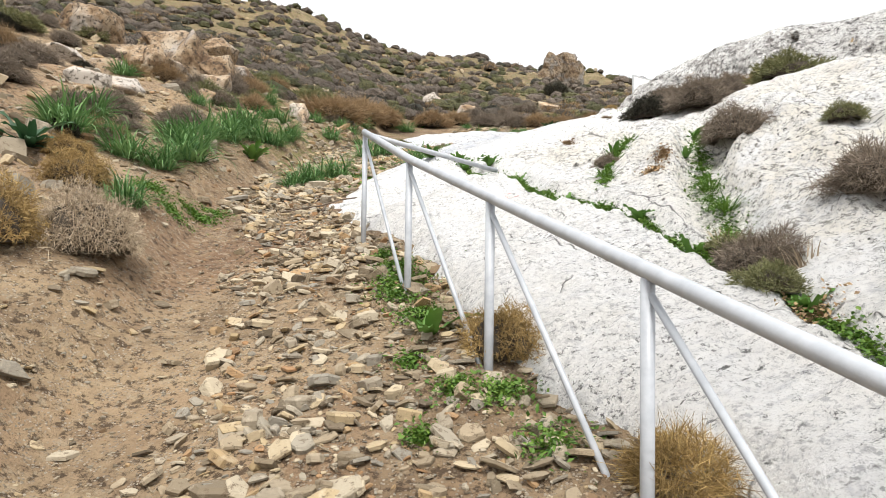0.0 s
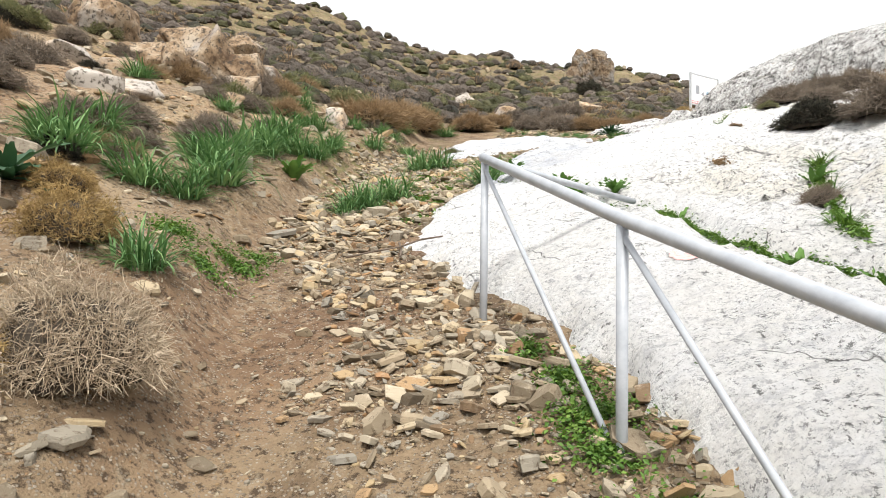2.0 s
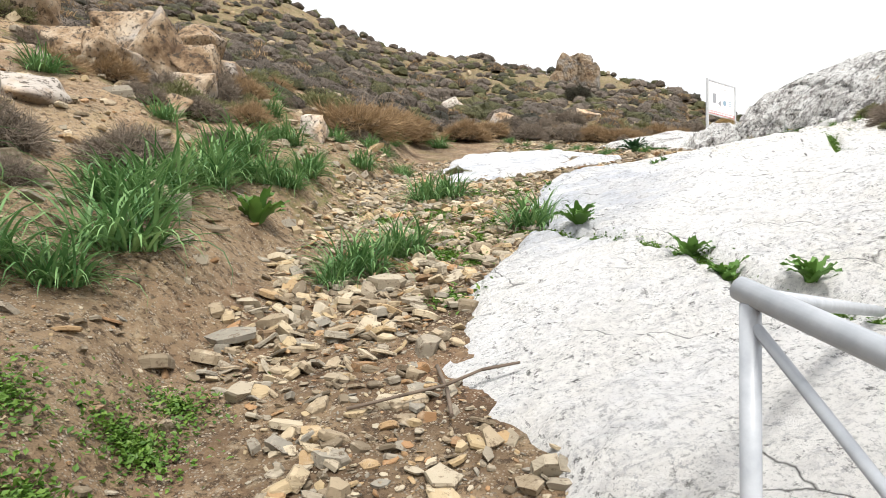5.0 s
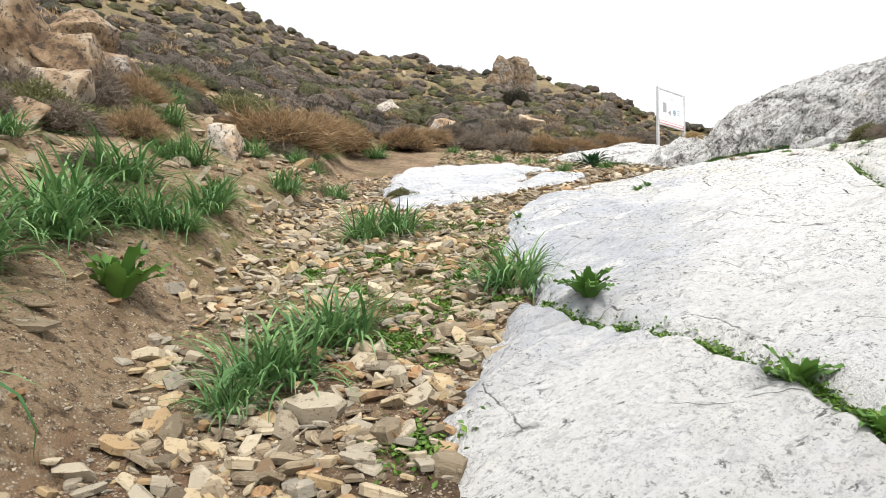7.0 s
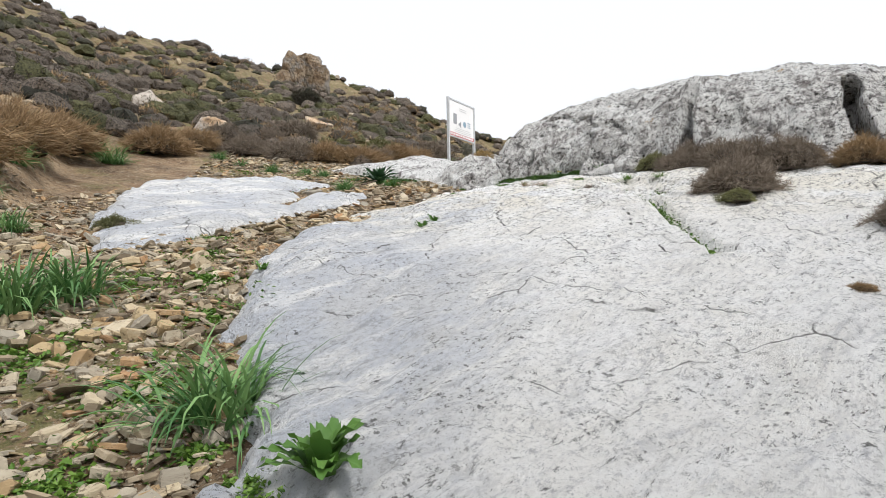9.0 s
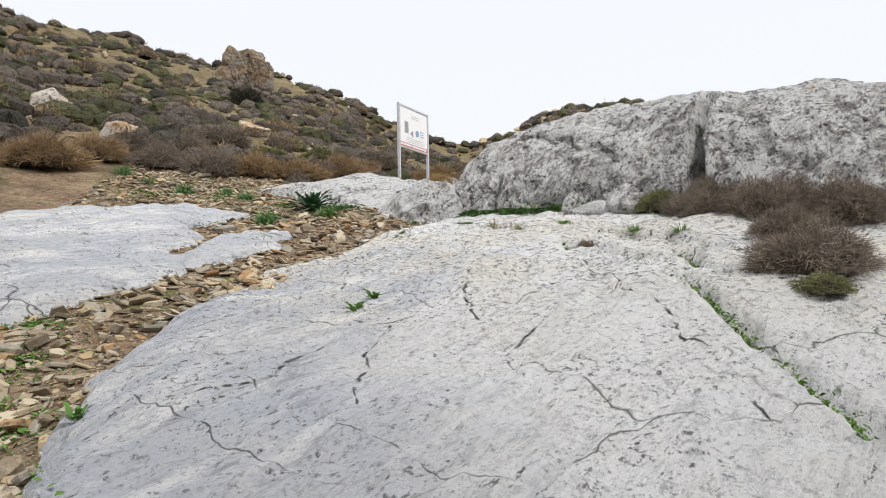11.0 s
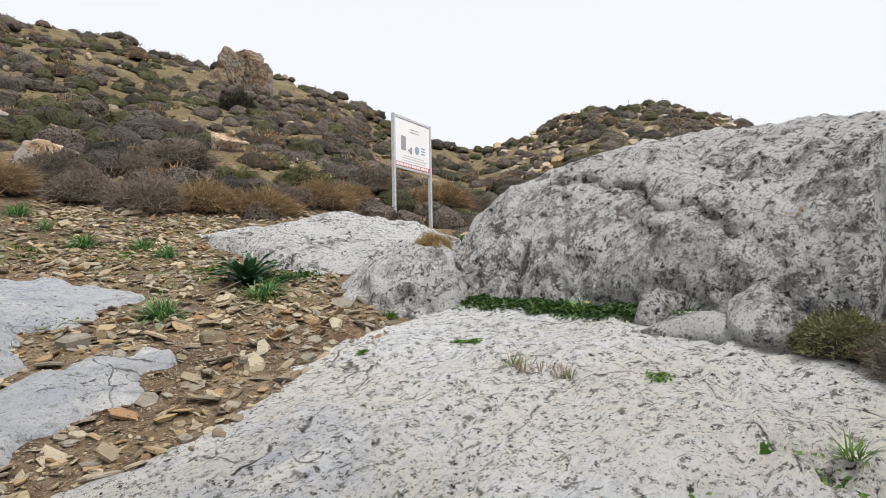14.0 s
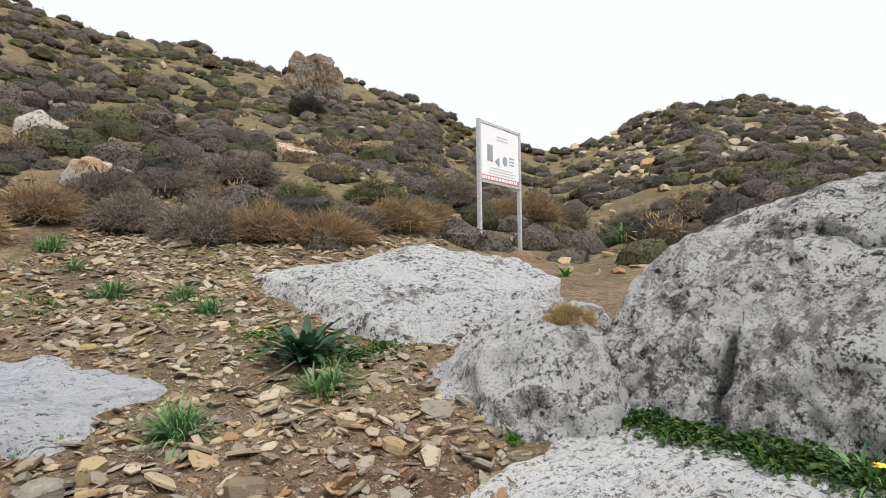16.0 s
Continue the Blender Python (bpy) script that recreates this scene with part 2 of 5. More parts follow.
def marble_material(name):
    """White marble with grey bedding, black pits and fine cracks. Attributes: blue, pitted, crack (distance)."""
    a = Mat(name, 0.75, spec=0.3)
    bed, fine_bed, thin_bed = a.scaled(1.0, 4.0, 2.6, 0.55), a.scaled(1.0, 1.5, 1.5, 0.5), a.scaled(1.0, 9.0, 5.0, 0.5)
    base = a.ramp(a.noise(2.4, 12, 0.75, bed, 0.6), [(0.34, (0.70, 0.70, 0.70)), (0.42, (0.87, 0.862, 0.84)), (0.50, (0.93, 0.922, 0.90))])
    tone = a.ramp(a.noise(0.9, 6, 0.7, bed), [(0.36, 0.0), (0.52, 1.0)])
    col = a.mix(a.math("MULTIPLY", a.math("MULTIPLY", tone, a.attr("blue")), 0.8), base, (0.50, 0.53, 0.59))
    streak = a.ramp(a.noise(2.2, 9, 0.75, thin_bed, 0.5), [(0.40, 0.85), (0.45, 0.0)])
    streak = a.math("MULTIPLY", streak, a.math("ADD", a.math("MULTIPLY", a.attr("blue"), 0.55), 0.2))
    col = a.mix(streak, col, (0.32, 0.335, 0.37))
    col = a.mix(a.math("MULTIPLY", a.ramp(a.noise(1.3, 8, 0.75), [(0.42, 0.0), (0.56, 0.75)]), a.math("ADD", a.math("MULTIPLY", a.attr("pitted"), 0.8), 0.2)), col, (0.84, 0.79, 0.68))
    mott = a.ramp(a.noise(19, 10, 0.8, fine_bed), [(0.42, 0.7), (0.452, 0.0)])
    col = a.mix(a.math("MULTIPLY", mott, a.ramp(a.noise(1.5, 5, 0.7), [(0.40, 0.25), (0.55, 1.0)])), col, (0.40, 0.40, 0.41))
    col = a.mix(a.ramp(a.noise(62, 5, 0.8), [(0.38, 0.7), (0.44, 0.0)]), col, (0.42, 0.415, 0.40))
    blotch = a.math("MULTIPLY", a.ramp(a.noise(19, 9, 0.82), [(0.434, 0.95), (0.448, 0.0)]), a.attr("pitted"))
    col = a.mix(blotch, col, (0.20, 0.19, 0.16))
    where = a.math("ADD", a.math("MULTIPLY", a.ramp(a.noise(1.7, 6, 0.7), [(0.42, 0.1), (0.56, 1.0)]), 0.75), a.math("MULTIPLY", a.attr("pitted"), 0.6))
    # dark specks of the marble; their colour also paints shade inside the hollows
    pits = a.ramp(a.noise(30, 6, 0.78), [(0.405, 1.0), (0.425, 0.0)])
    col = a.mix(a.math("MULTIPLY", pits, where), col, (0.05, 0.05, 0.042))
    fleck = a.math("MULTIPLY", a.ramp(a.noise(7, 10, 0.8, bed), [(0.388, 0.95), (0.405, 0.0)]), a.ramp(a.noise(1.1, 4), [(0.40, 0.3), (0.55, 1.0)]))
    col = a.mix(fleck, col, (0.11, 0.11, 0.105))
    bent = a.n.new("ShaderNodeVectorMath")
    bent.operation = "MULTIPLY_ADD"
    wave = a.n.new("ShaderNodeTexNoise")
    wave.inputs["Scale"].default_value = 2.5
    wave.inputs["Detail"].default_value = 6
    a.l.new(a.pos, wave.inputs["Vector"])
    a.l.new(wave.outputs["Color"], bent.inputs[0])
    bent.inputs[1].default_value = (0.22, 0.22, 0.22)
    a.l.new(a.scaled(1.0, 0.55, 0.4, 0.9), bent.inputs[2])
    hair = a.ramp(a.cells(1.3, "DISTANCE_TO_EDGE", vec=bent.outputs[0]), [(0.0, 0.9), (0.003, 0.5), (0.007, 0.0)])
    hair = a.math("MULTIPLY", hair, a.ramp(a.noise(2.6, 4), [(0.49, 0.0), (0.56, 1.0)]))
    ragged = a.math("ADD", a.attr("crack"), a.math("MULTIPLY", a.math("SUBTRACT", a.noise(14, 8, 0.75), 0.5), 0.03))
    split = a.ramp(ragged, [(0.0, 1.0), (0.006, 0.95), (0.012, 0.0)])
    hair = a.math("MAXIMUM", hair, split)
    col = a.mix(hair, col, (0.045, 0.043, 0.036))
    h = a.math("ADD", a.math("MULTIPLY", a.noise(7, 12, 0.8, bed), 1.0), a.math("MULTIPLY", a.noise(32, 6, 0.78), 0.6))
    h = a.math("SUBTRACT", h, a.math("ADD", a.math("MULTIPLY", hair, 0.4), a.math("MULTIPLY", pits, 0.15)))
    return a.colour(col).bump(h, 1.0, 0.055).m


def lichen_material(name, white):
    """Grey limestone under crusts of white, black and rusty lichen."""
    a = Mat(name, 0.92)
    base = a.ramp(a.noise(7, 12, 0.82), [(0.415, (0.12, 0.108, 0.104)), (0.465, (0.36, 0.34, 0.33)), (0.52, (0.53, 0.515, 0.49)), (0.56, (0.80, 0.785, 0.76))])
    umber = a.mix(a.ramp(a.noise(1.1, 8, 0.75), [(white, 0.0), (white + 0.08, 0.6)]), base, (0.19, 0.16, 0.15))
    streak = a.mix(a.ramp(a.noise(3.2, 7, 0.7, a.scaled(1.0, 1.0, 0.3)), [(0.40, 0.55), (0.45, 0.0)]), umber, (0.13, 0.12, 0.115))
    pale = a.mix(a.ramp(a.noise(2.4, 9, 0.72, distort=0.5), [(white - 0.005, 0.0), (white + 0.005, 0.95)]), streak, (0.84, 0.835, 0.815))
    crust = a.mix(a.ramp(a.noise(13, 8, 0.8), [(0.508, 0.0), (0.525, 0.92)]), pale, (0.82, 0.81, 0.785))
    spots = a.ramp(a.noise(21, 9, 0.85), [(0.448, 1.0), (0.458, 0.0)])
    where = a.ramp(a.noise(1.5, 7, 0.75), [(0.42, 0.1), (0.49, 1.0)])
    dark = a.mix(a.math("MULTIPLY", spots, where), crust, (0.035, 0.032, 0.03))
    freck = a.mix(a.ramp(a.noise(60, 5, 0.8), [(0.405, 0.85), (0.44, 0.0)]), dark, (0.05, 0.065, 0.06))
    blot = a.math("MULTIPLY", a.ramp(a.math("ADD", a.cells(4.5), a.math("MULTIPLY", a.noise(20, 5, 0.7), 0.12)), [(0.20, 1.0), (0.22, 0.0)]), a.ramp(a.noise(2.0, 4, 0.7), [(0.48, 0.0), (0.5, 1.0)]))
    dots = a.mix(blot, freck, (0.76, 0.755, 0.735))
    rust = a.mix(a.ramp(a.noise(1.9, 9, 0.8), [(0.63, 0.0), (0.655, 0.75)]), dots, (0.46, 0.29, 0.09))
    h = a.math("ADD", a.noise(6, 12, 0.85), a.math("MULTIPLY", a.noise(30, 6, 0.8), 0.5))
    return a.colour(rust).bump(h, 1.0, 0.10).m


def paint_material():
    a = Mat("grey_painted_steel", 0.42, spec=0.5)
    col = a.ramp(a.noise(14, 6), [(0.3, (0.30, 0.32, 0.345)), (0.7, (0.41, 0.43, 0.455))])
    worn = a.mix(a.ramp(a.noise(30, 8, 0.8), [(0.68, 0.0), (0.75, 0.8)]), col, (0.16, 0.12, 0.09))
    return a.colour(worn).bump(a.noise(180, 3), 0.15, 0.002).m


def plain(name, col, rough=0.7, metal=0.0, vary=0.2, scale=20.0):
    a = Mat(name, rough, metal)
    return a.colour(a.ramp(a.noise(scale, 6), [(0.3, tuple(c * (1 - vary) for c in col)), (0.7, tuple(min(1, c * (1 + vary)) for c in col))])).bump(a.noise(scale * 4, 4), 0.2, 0.003).m


EARTH, MARBLE = ground_material(), marble_material("weathered_marble")
LICHEN, PALE_LICHEN, STEEL = lichen_material("lichened_limestone", 0.515), lichen_material("pale_limestone", 0.45), paint_material()
ZINC = plain("galvanised_steel", (0.55, 0.56, 0.57), 0.45, 0.4)
CONCRETE = plain("weathered_concrete", (0.33, 0.32, 0.30), 0.95, vary=0.35, scale=9.0)
RED = plain("faded_red_print", (0.55, 0.19, 0.2), 0.5, vary=0.1)
GREYINK = plain("grey_print", (0.30, 0.31, 0.33), 0.5, vary=0.1)
BLUEINK = plain("blue_grey_print", (0.25, 0.36, 0.45), 0.5, vary=0.1)
PALEINK = plain("pale_grey_print", (0.55, 0.56, 0.57), 0.5, vary=0.05)
BOARD = plain("white_board", (0.82, 0.82, 0.82), 0.4, vary=0.03)


def tan_rock_material(name, k, grey_from=0.5):
    a = Mat(name, 0.9)
    base = a.ramp(a.noise(1.8, 10, 0.7), [(0.38, (0.13, 0.08, 0.045)), (0.48, (0.36, 0.25, 0.15)), (0.6, (0.58, 0.47, 0.34))])
    grey = a.mix(a.ramp(a.noise(1.1, 5), [(grey_from, 0.0), (grey_from + 0.12, 0.85)]), base, (0.42, 0.39, 0.35))
    spots = a.mix(a.ramp(a.noise(14, 7, 0.75), [(0.42, 0.9), (0.475, 0.0)]), grey, (0.06, 0.048, 0.036))
    return a.colour(a.mix(1.0, spots, (k, k, k), "MULTIPLY")).bump(a.noise(6, 12, 0.75), 1.0, 0.06).m


def stone_material():
    a = Mat("loose_stone", 0.9)
    r = a.math("FRACT", a.math("ADD", a.per_island(), a.per_object()))
    base = a.ramp(r, [(0.0, (0.12, 0.095, 0.064)), (0.25, (0.335, 0.268, 0.178)), (0.45, (0.235, 0.215, 0.175)), (0.68, (0.45, 0.382, 0.272)), (0.86, (0.37, 0.28, 0.155)), (0.96, (0.32, 0.185, 0.09)), (1.0, (0.16, 0.11, 0.065))])
    n = a.mix(a.ramp(a.noise(16, 8, 0.7), [(0.54, 0.0), (0.66, 0.4)]), base, (0.52, 0.45, 0.34))
    dirt = a.mix(a.ramp(a.noise(28, 6, 0.7), [(0.36, 0.8), (0.45, 0.0)]), n, (0.11, 0.075, 0.045))
    return a.colour(dirt).bump(a.noise(34, 8, 0.75, a.scaled(1, 1, 3)), 0.8, 0.014).m


def leaf_material(name, dark, light, rough=0.55, through=0.25, gap_shade=False):
    a = Mat(name, rough, spec=0.35)
    r = a.math("FRACT", a.math("ADD", a.per_island(), a.math("MULTIPLY", a.per_object(), 0.37)))
    mid = tuple((p + q) / 2 for p, q in zip(dark, light))
    col = a.ramp(r, [(0.0, dark), (0.5, mid), (1.0, light)])
    col = a.mix(a.ramp(a.noise(3, 4), [(0.35, 0.0), (0.7, 0.5)]), col, dark)
    if gap_shade:
        # dark speckle paints shade into the gaps between twigs
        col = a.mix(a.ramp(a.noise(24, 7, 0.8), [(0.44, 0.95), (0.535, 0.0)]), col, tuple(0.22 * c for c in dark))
        a.bump(a.noise(17, 8, 0.8), 1.0, 0.09)
    a.colour(col)
    if through:
        t = a.n.new("ShaderNodeBsdfTranslucent")
        a.l.new(col, t.inputs["Color"])
        m = a.n.new("ShaderNodeMixShader")
        m.inputs[0].default_value = through
        out = a.n["Material Output"]
        a.l.new(a.p.outputs[0], m.inputs[1])
        a.l.new(t.outputs[0], m.inputs[2])
        a.l.new(m.outputs[0], out.inputs["Surface"])
    return a.m


TANROCK, TORROCK, PALEROCK, STONE = tan_rock_material("ochre_rock", 0.8), tan_rock_material("brown_tor_rock", 0.52, 0.46), tan_rock_material("pale_rock", 1.2, 0.38), stone_material()
GREEN = leaf_material("strap_leaf_green", (0.045, 0.125, 0.035), (0.22, 0.36, 0.13))
BROAD = leaf_material("broad_leaf_green", (0.035, 0.10, 0.018), (0.13, 0.245, 0.045))
SQUILL = leaf_material("dark_waxy_leaf", (0.015, 0.05, 0.022), (0.05, 0.11, 0.045), 0.4)
CREEP = leaf_material("creeper_green", (0.05, 0.12, 0.015), (0.17, 0.27, 0.045))
GREYTWIG = leaf_material("grey_brown_twig", (0.10, 0.08, 0.06), (0.33, 0.27, 0.21), 0.9, 0.1)
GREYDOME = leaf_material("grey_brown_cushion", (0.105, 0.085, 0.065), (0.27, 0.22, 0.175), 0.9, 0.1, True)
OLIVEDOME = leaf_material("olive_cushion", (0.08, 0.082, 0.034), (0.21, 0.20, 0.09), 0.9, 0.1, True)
GOLDTWIG = leaf_material("golden_thorn", (0.17, 0.108, 0.04), (0.52, 0.37, 0.15), 0.9, 0.1)
STRAW = leaf_material("straw_twig", (0.22, 0.165, 0.11), (0.60, 0.50, 0.36), 0.9, 0.1)
OLIVE = leaf_material("olive_shrub", (0.10, 0.105, 0.045), (0.30, 0.295, 0.14), 0.9, 0.15)
RUSTY = leaf_material("rusty_brush", (0.18, 0.12, 0.065), (0.44, 0.31, 0.17), 0.9, 0.15)
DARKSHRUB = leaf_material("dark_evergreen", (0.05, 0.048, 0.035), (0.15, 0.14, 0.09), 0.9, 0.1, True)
STEM = plain("woody_stem", (0.13, 0.10, 0.075), 0.9)
# near-black colour that paints the shade deep inside a bush
INNER_SHADE = plain("painted_inner_shade", (0.045, 0.036, 0.026), 0.95, vary=0.4, scale=30.0)
WEED = leaf_material("dark_weed_green", (0.022, 0.06, 0.012), (0.085, 0.15, 0.035))
YELLOW = plain("yellow_petal", (0.75, 0.55, 0.04), 0.6, vary=0.1)
PAINT_MARK = plain("faded_red_paint", (0.66, 0.36, 0.33), 0.8, vary=0.2, scale=40.0)


# ---------------------------------------------------------------- ground
def build_ground():
    xs = spread(-900, 900, -4.6, 3.0, 0.07)
    ys = spread(-900, 1200, -0.4, 18.0, 0.08)
    gx, gy = np.meshgrid(xs, ys, indexing="ij")
    gz = land(gx, gy)
    v = np.stack([gx.ravel(), gy.ravel(), gz.ravel()], 1)
    me = mesh_from("ground", v, grid_faces(len(xs), len(ys)), EARTH)
    moss = me.attributes.new("moss", "FLOAT", "POINT")
    m = smooth(-0.2, 0.5, fbm(v[:, 0] * 0.8, v[:, 1] * 0.8, 77, 3)) * smooth(7.5, 9, v[:, 1])
    m = np.maximum(m * 0.8, 0.75 * smooth(18, 26, v[:, 1]))
    moss.data.foreach_set("value", m.astype(np.float32))
    dry = me.attributes.new("dry", "FLOAT", "POINT")
    dry.data.foreach_set("value", np.maximum(smooth(5.2, 2.4, v[:, 1]) * smooth(1.4, -0.2, v[:, 0]), (0.42 * smooth(-0.35, 0.35, np.interp(v[:, 1], FOOT_Y, FOOT_X) - v[:, 0]) + 0.4 * smooth(0.8, 2.0, np.interp(v[:, 1], FOOT_Y, FOOT_X) - v[:, 0])) * smooth(26, 14, v[:, 1])).astype(np.float32))
    return tagged(new("ground", me), "bare brown earth path and stony hillside", "ground", kind="structure")


build_ground()

# ---------------------------------------------------------------- marble bedrock
SLAB = [(-1.66, 6.38), (-1.33, 5.95), (-0.75, 5.35), (-0.25, 4.75), (0.18, 4.2), (0.55, 3.6), (0.95, 2.95), (1.35, 2.5), (1.75, 2.1), (2.3, 1.2), (3.2, 0.2), (4.6, -0.7), (6.3, -1.1), (7.6, -0.2),
        (8.2, 2.0), (8.0, 4.2), (8.5, 6.6), (8.2, 9.2), (7.4, 11.4), (4.5, 14.2), (2.6, 15.4), (1.9, 15.2), (1.3, 14.95), (0.9, 14.85), (0.5, 14.45), (0.0, 14.15), (-0.44, 13.55), (-0.92, 12.8), (-1.28, 11.9),
        (-1.5, 10.8), (-1.48, 9.9), (-1.3, 9.05), (-1.2, 8.65), (-1.38, 8.35), (-1.52, 7.8), (-1.66, 7.4), (-1.66, 6.8)]
MAIN_SEAM = [(-1.3, 8.55), (-1.16, 8.28), (-0.89, 7.95), (-0.6, 7.72), (-0.38, 7.41), (-0.24, 7.08), (-0.11, 6.75), (0.1, 6.55), (0.4, 6.2), (0.72, 5.5), (0.99, 5.0),
             (1.26, 4.71), (1.49, 4.37), (1.68, 3.99), (1.9, 3.7), (2.0, 3.4), (2.1, 3.04), (2.25, 2.5), (2.7, 1.8)]
GULLY = [(2.25, 6.9), (2.05, 5.8), (1.97, 4.93), (1.99, 4.19), (2.02, 3.6)]
UPPER_SEAMS = [[(1.85, 12.1), (1.93, 11.85), (2.05, 11.5), (2.18, 11.07), (2.4, 10.85)],
               [(1.91, 11.3), (1.82, 11.0), (1.85, 10.79)],
               [(1.6, 10.91), (1.53, 10.62), (1.45, 10.33), (1.33, 9.96), (1.2, 9.4)],
               [(1.47, 12.0), (1.5, 11.8), (1.61, 11.55), (1.65, 11.25)]]
CRACKS = [[(1.3, 11.5), (1.27, 11.28), (1.24, 10.94), (1.21, 10.7), (1.25, 10.56), (1.15, 10.34), (1.09, 10.05), (0.95, 9.6)],
          [(-0.3, 10.3), (-0.21, 10.73), (-0.17, 10.92), (-0.05, 11.07), (0.0, 11.2)], [(0.55, 11.6), (0.52, 11.39), (0.44, 11.13), (0.39, 10.86)],
          [(0.4, 10.47), (0.56, 10.61), (0.71, 10.77)], [(-0.12, 12.1), (-0.06, 12.58), (0.02, 12.8), (0.2, 13.1)], [(-1.0, 10.6), (-0.6, 10.75), (-0.35, 11.1)],
          [(0.3, 13.2), (0.65, 13.6), (0.8, 14.1)], [(2.4, 12.9), (1.95, 12.75), (1.7, 12.9)]]
SIDE_SEAM = [(1.27, 5.0), (1.3, 5.5), (1.38, 6.0), (1.52, 6.6)]
BLUE_EDGE = [(-1.6, 8.6), (-1.1, 9.6), (-1.0, 10.6), (-0.7, 11.6), (-0.2, 12.8)]


def slab_height(x, y):
    xc = np.clip(x, -3, 7)
    v = np.clip(y, -2, 16) - 8
    z = 2.374 + 0.1755 * xc + 0.3455 * v - 0.0077 * xc ** 2 + 0.0014 * xc * v - np.where(v > 0, 0.0184, 0.012) * v ** 2
    z = z + 0.06 * smooth(9, 10.5, y) * smooth(-0.2, -1.2, x)
    return z + 0.33 * np.exp(-(((x - 3.7) / 1.1) ** 2 + ((y - 6.9) / 1.5) ** 2)) + 0.16 * np.exp(-(((x - 3.1) / 0.6) ** 2 + ((y - 5.0) / 0.7) ** 2))


def rough_side(gx, gy):
    """The broken part of the slab, beyond the long seam."""
    side = gx - np.interp(gy, (1.8, 3.0, 5.0, 7.0, 8.5), (2.7, 2.1, 1.0, -0.25, -1.3))
    return smooth(0.1, 0.9, side) * smooth(8.2, 6.2, gy)


def slab_relief(gx, gy):
    """Bedding ledges, pits and hairline cracks of the marble."""
    a = 0.55
    u, w = gx * math.cos(a) + gy * math.sin(a), -gx * math.sin(a) + gy * math.cos(a)
    warp = 0.35 * fbm(gx * 0.9, gy * 0.9, 81, 3)
    z = 0.035 * fbm(gx * 1.1, gy * 1.1, 51, 4)
    z = z + 0.018 * np.abs(fbm(u * 1.4, w * 5 + warp * 4, 53, 4)) + 0.014 * fbm(u * 5, w * 15, 57, 3)
    ledge = (w * 1.7 + warp * 1.6) % 1.0
    z = z + 0.038 * np.where(ledge < 0.9, ledge, 9 - 9 * ledge) * smooth(0.0, 0.5, fbm(gx * 0.6, gy * 0.6, 91, 2))
    broken = rough_side(gx, gy)
    z = z + broken * (0.10 * np.abs(fbm(gx * 1.9, gy * 1.9, 151, 4)) + 0.03 * np.abs(fbm(gx * 6, gy * 6, 153, 3)) - 0.05)
    step = (w * 1.1 + warp * 2.2 + 0.3) % 1.0
    z = z + broken * 0.10 * np.where(step < 0.86, step, 6.14 * (1 - step)) * smooth(-0.2, 0.3, fbm(gx * 0.8, gy * 0.8, 155, 2))
    pit = fbm(gx * 7, gy * 7, 95, 2)
    z = z - 0.022 * smooth(0.55, 0.85, pit) * smooth(0, 0.4, fbm(gx * 0.8, gy * 0.8, 97, 2))
    for k, (ang, step, seed) in enumerate(((1.25, 0.9, 101), (2.2, 1.3, 103), (0.35, 1.6, 105))):
        t = gx * math.cos(ang) + gy * math.sin(ang) + 0.22 * fbm(gx * 0.8, gy * 0.8, seed, 4)
        q = np.abs((t / step) % 1.0 - 0.5) * step
        on = smooth(0.05, 0.3, fbm(gx * 0.7, gy * 0.7, seed + 1, 2))
        z = z - 0.022 * (1 - smooth(0.006, 0.03, q)) * on
    return z


def seam_cut(gx, gy):
    wob = 0.035 * fbm(gx * 4, gy * 4, 61, 3)
    s = line_distance(gx, gy, MAIN_SEAM) + wob
    cut = 0.08 * (1 - smooth(0.02, 0.10, s))
    s = line_distance(gx, gy, GULLY) + wob
    cut = np.maximum(cut, 0.18 * (1 - smooth(0.08, 0.26, s)))
    for seam in UPPER_SEAMS:
        s = line_distance(gx, gy, seam) + wob * 0.6
        cut = np.maximum(cut, 0.13 * (1 - smooth(0.02, 0.075, s)))
    return cut


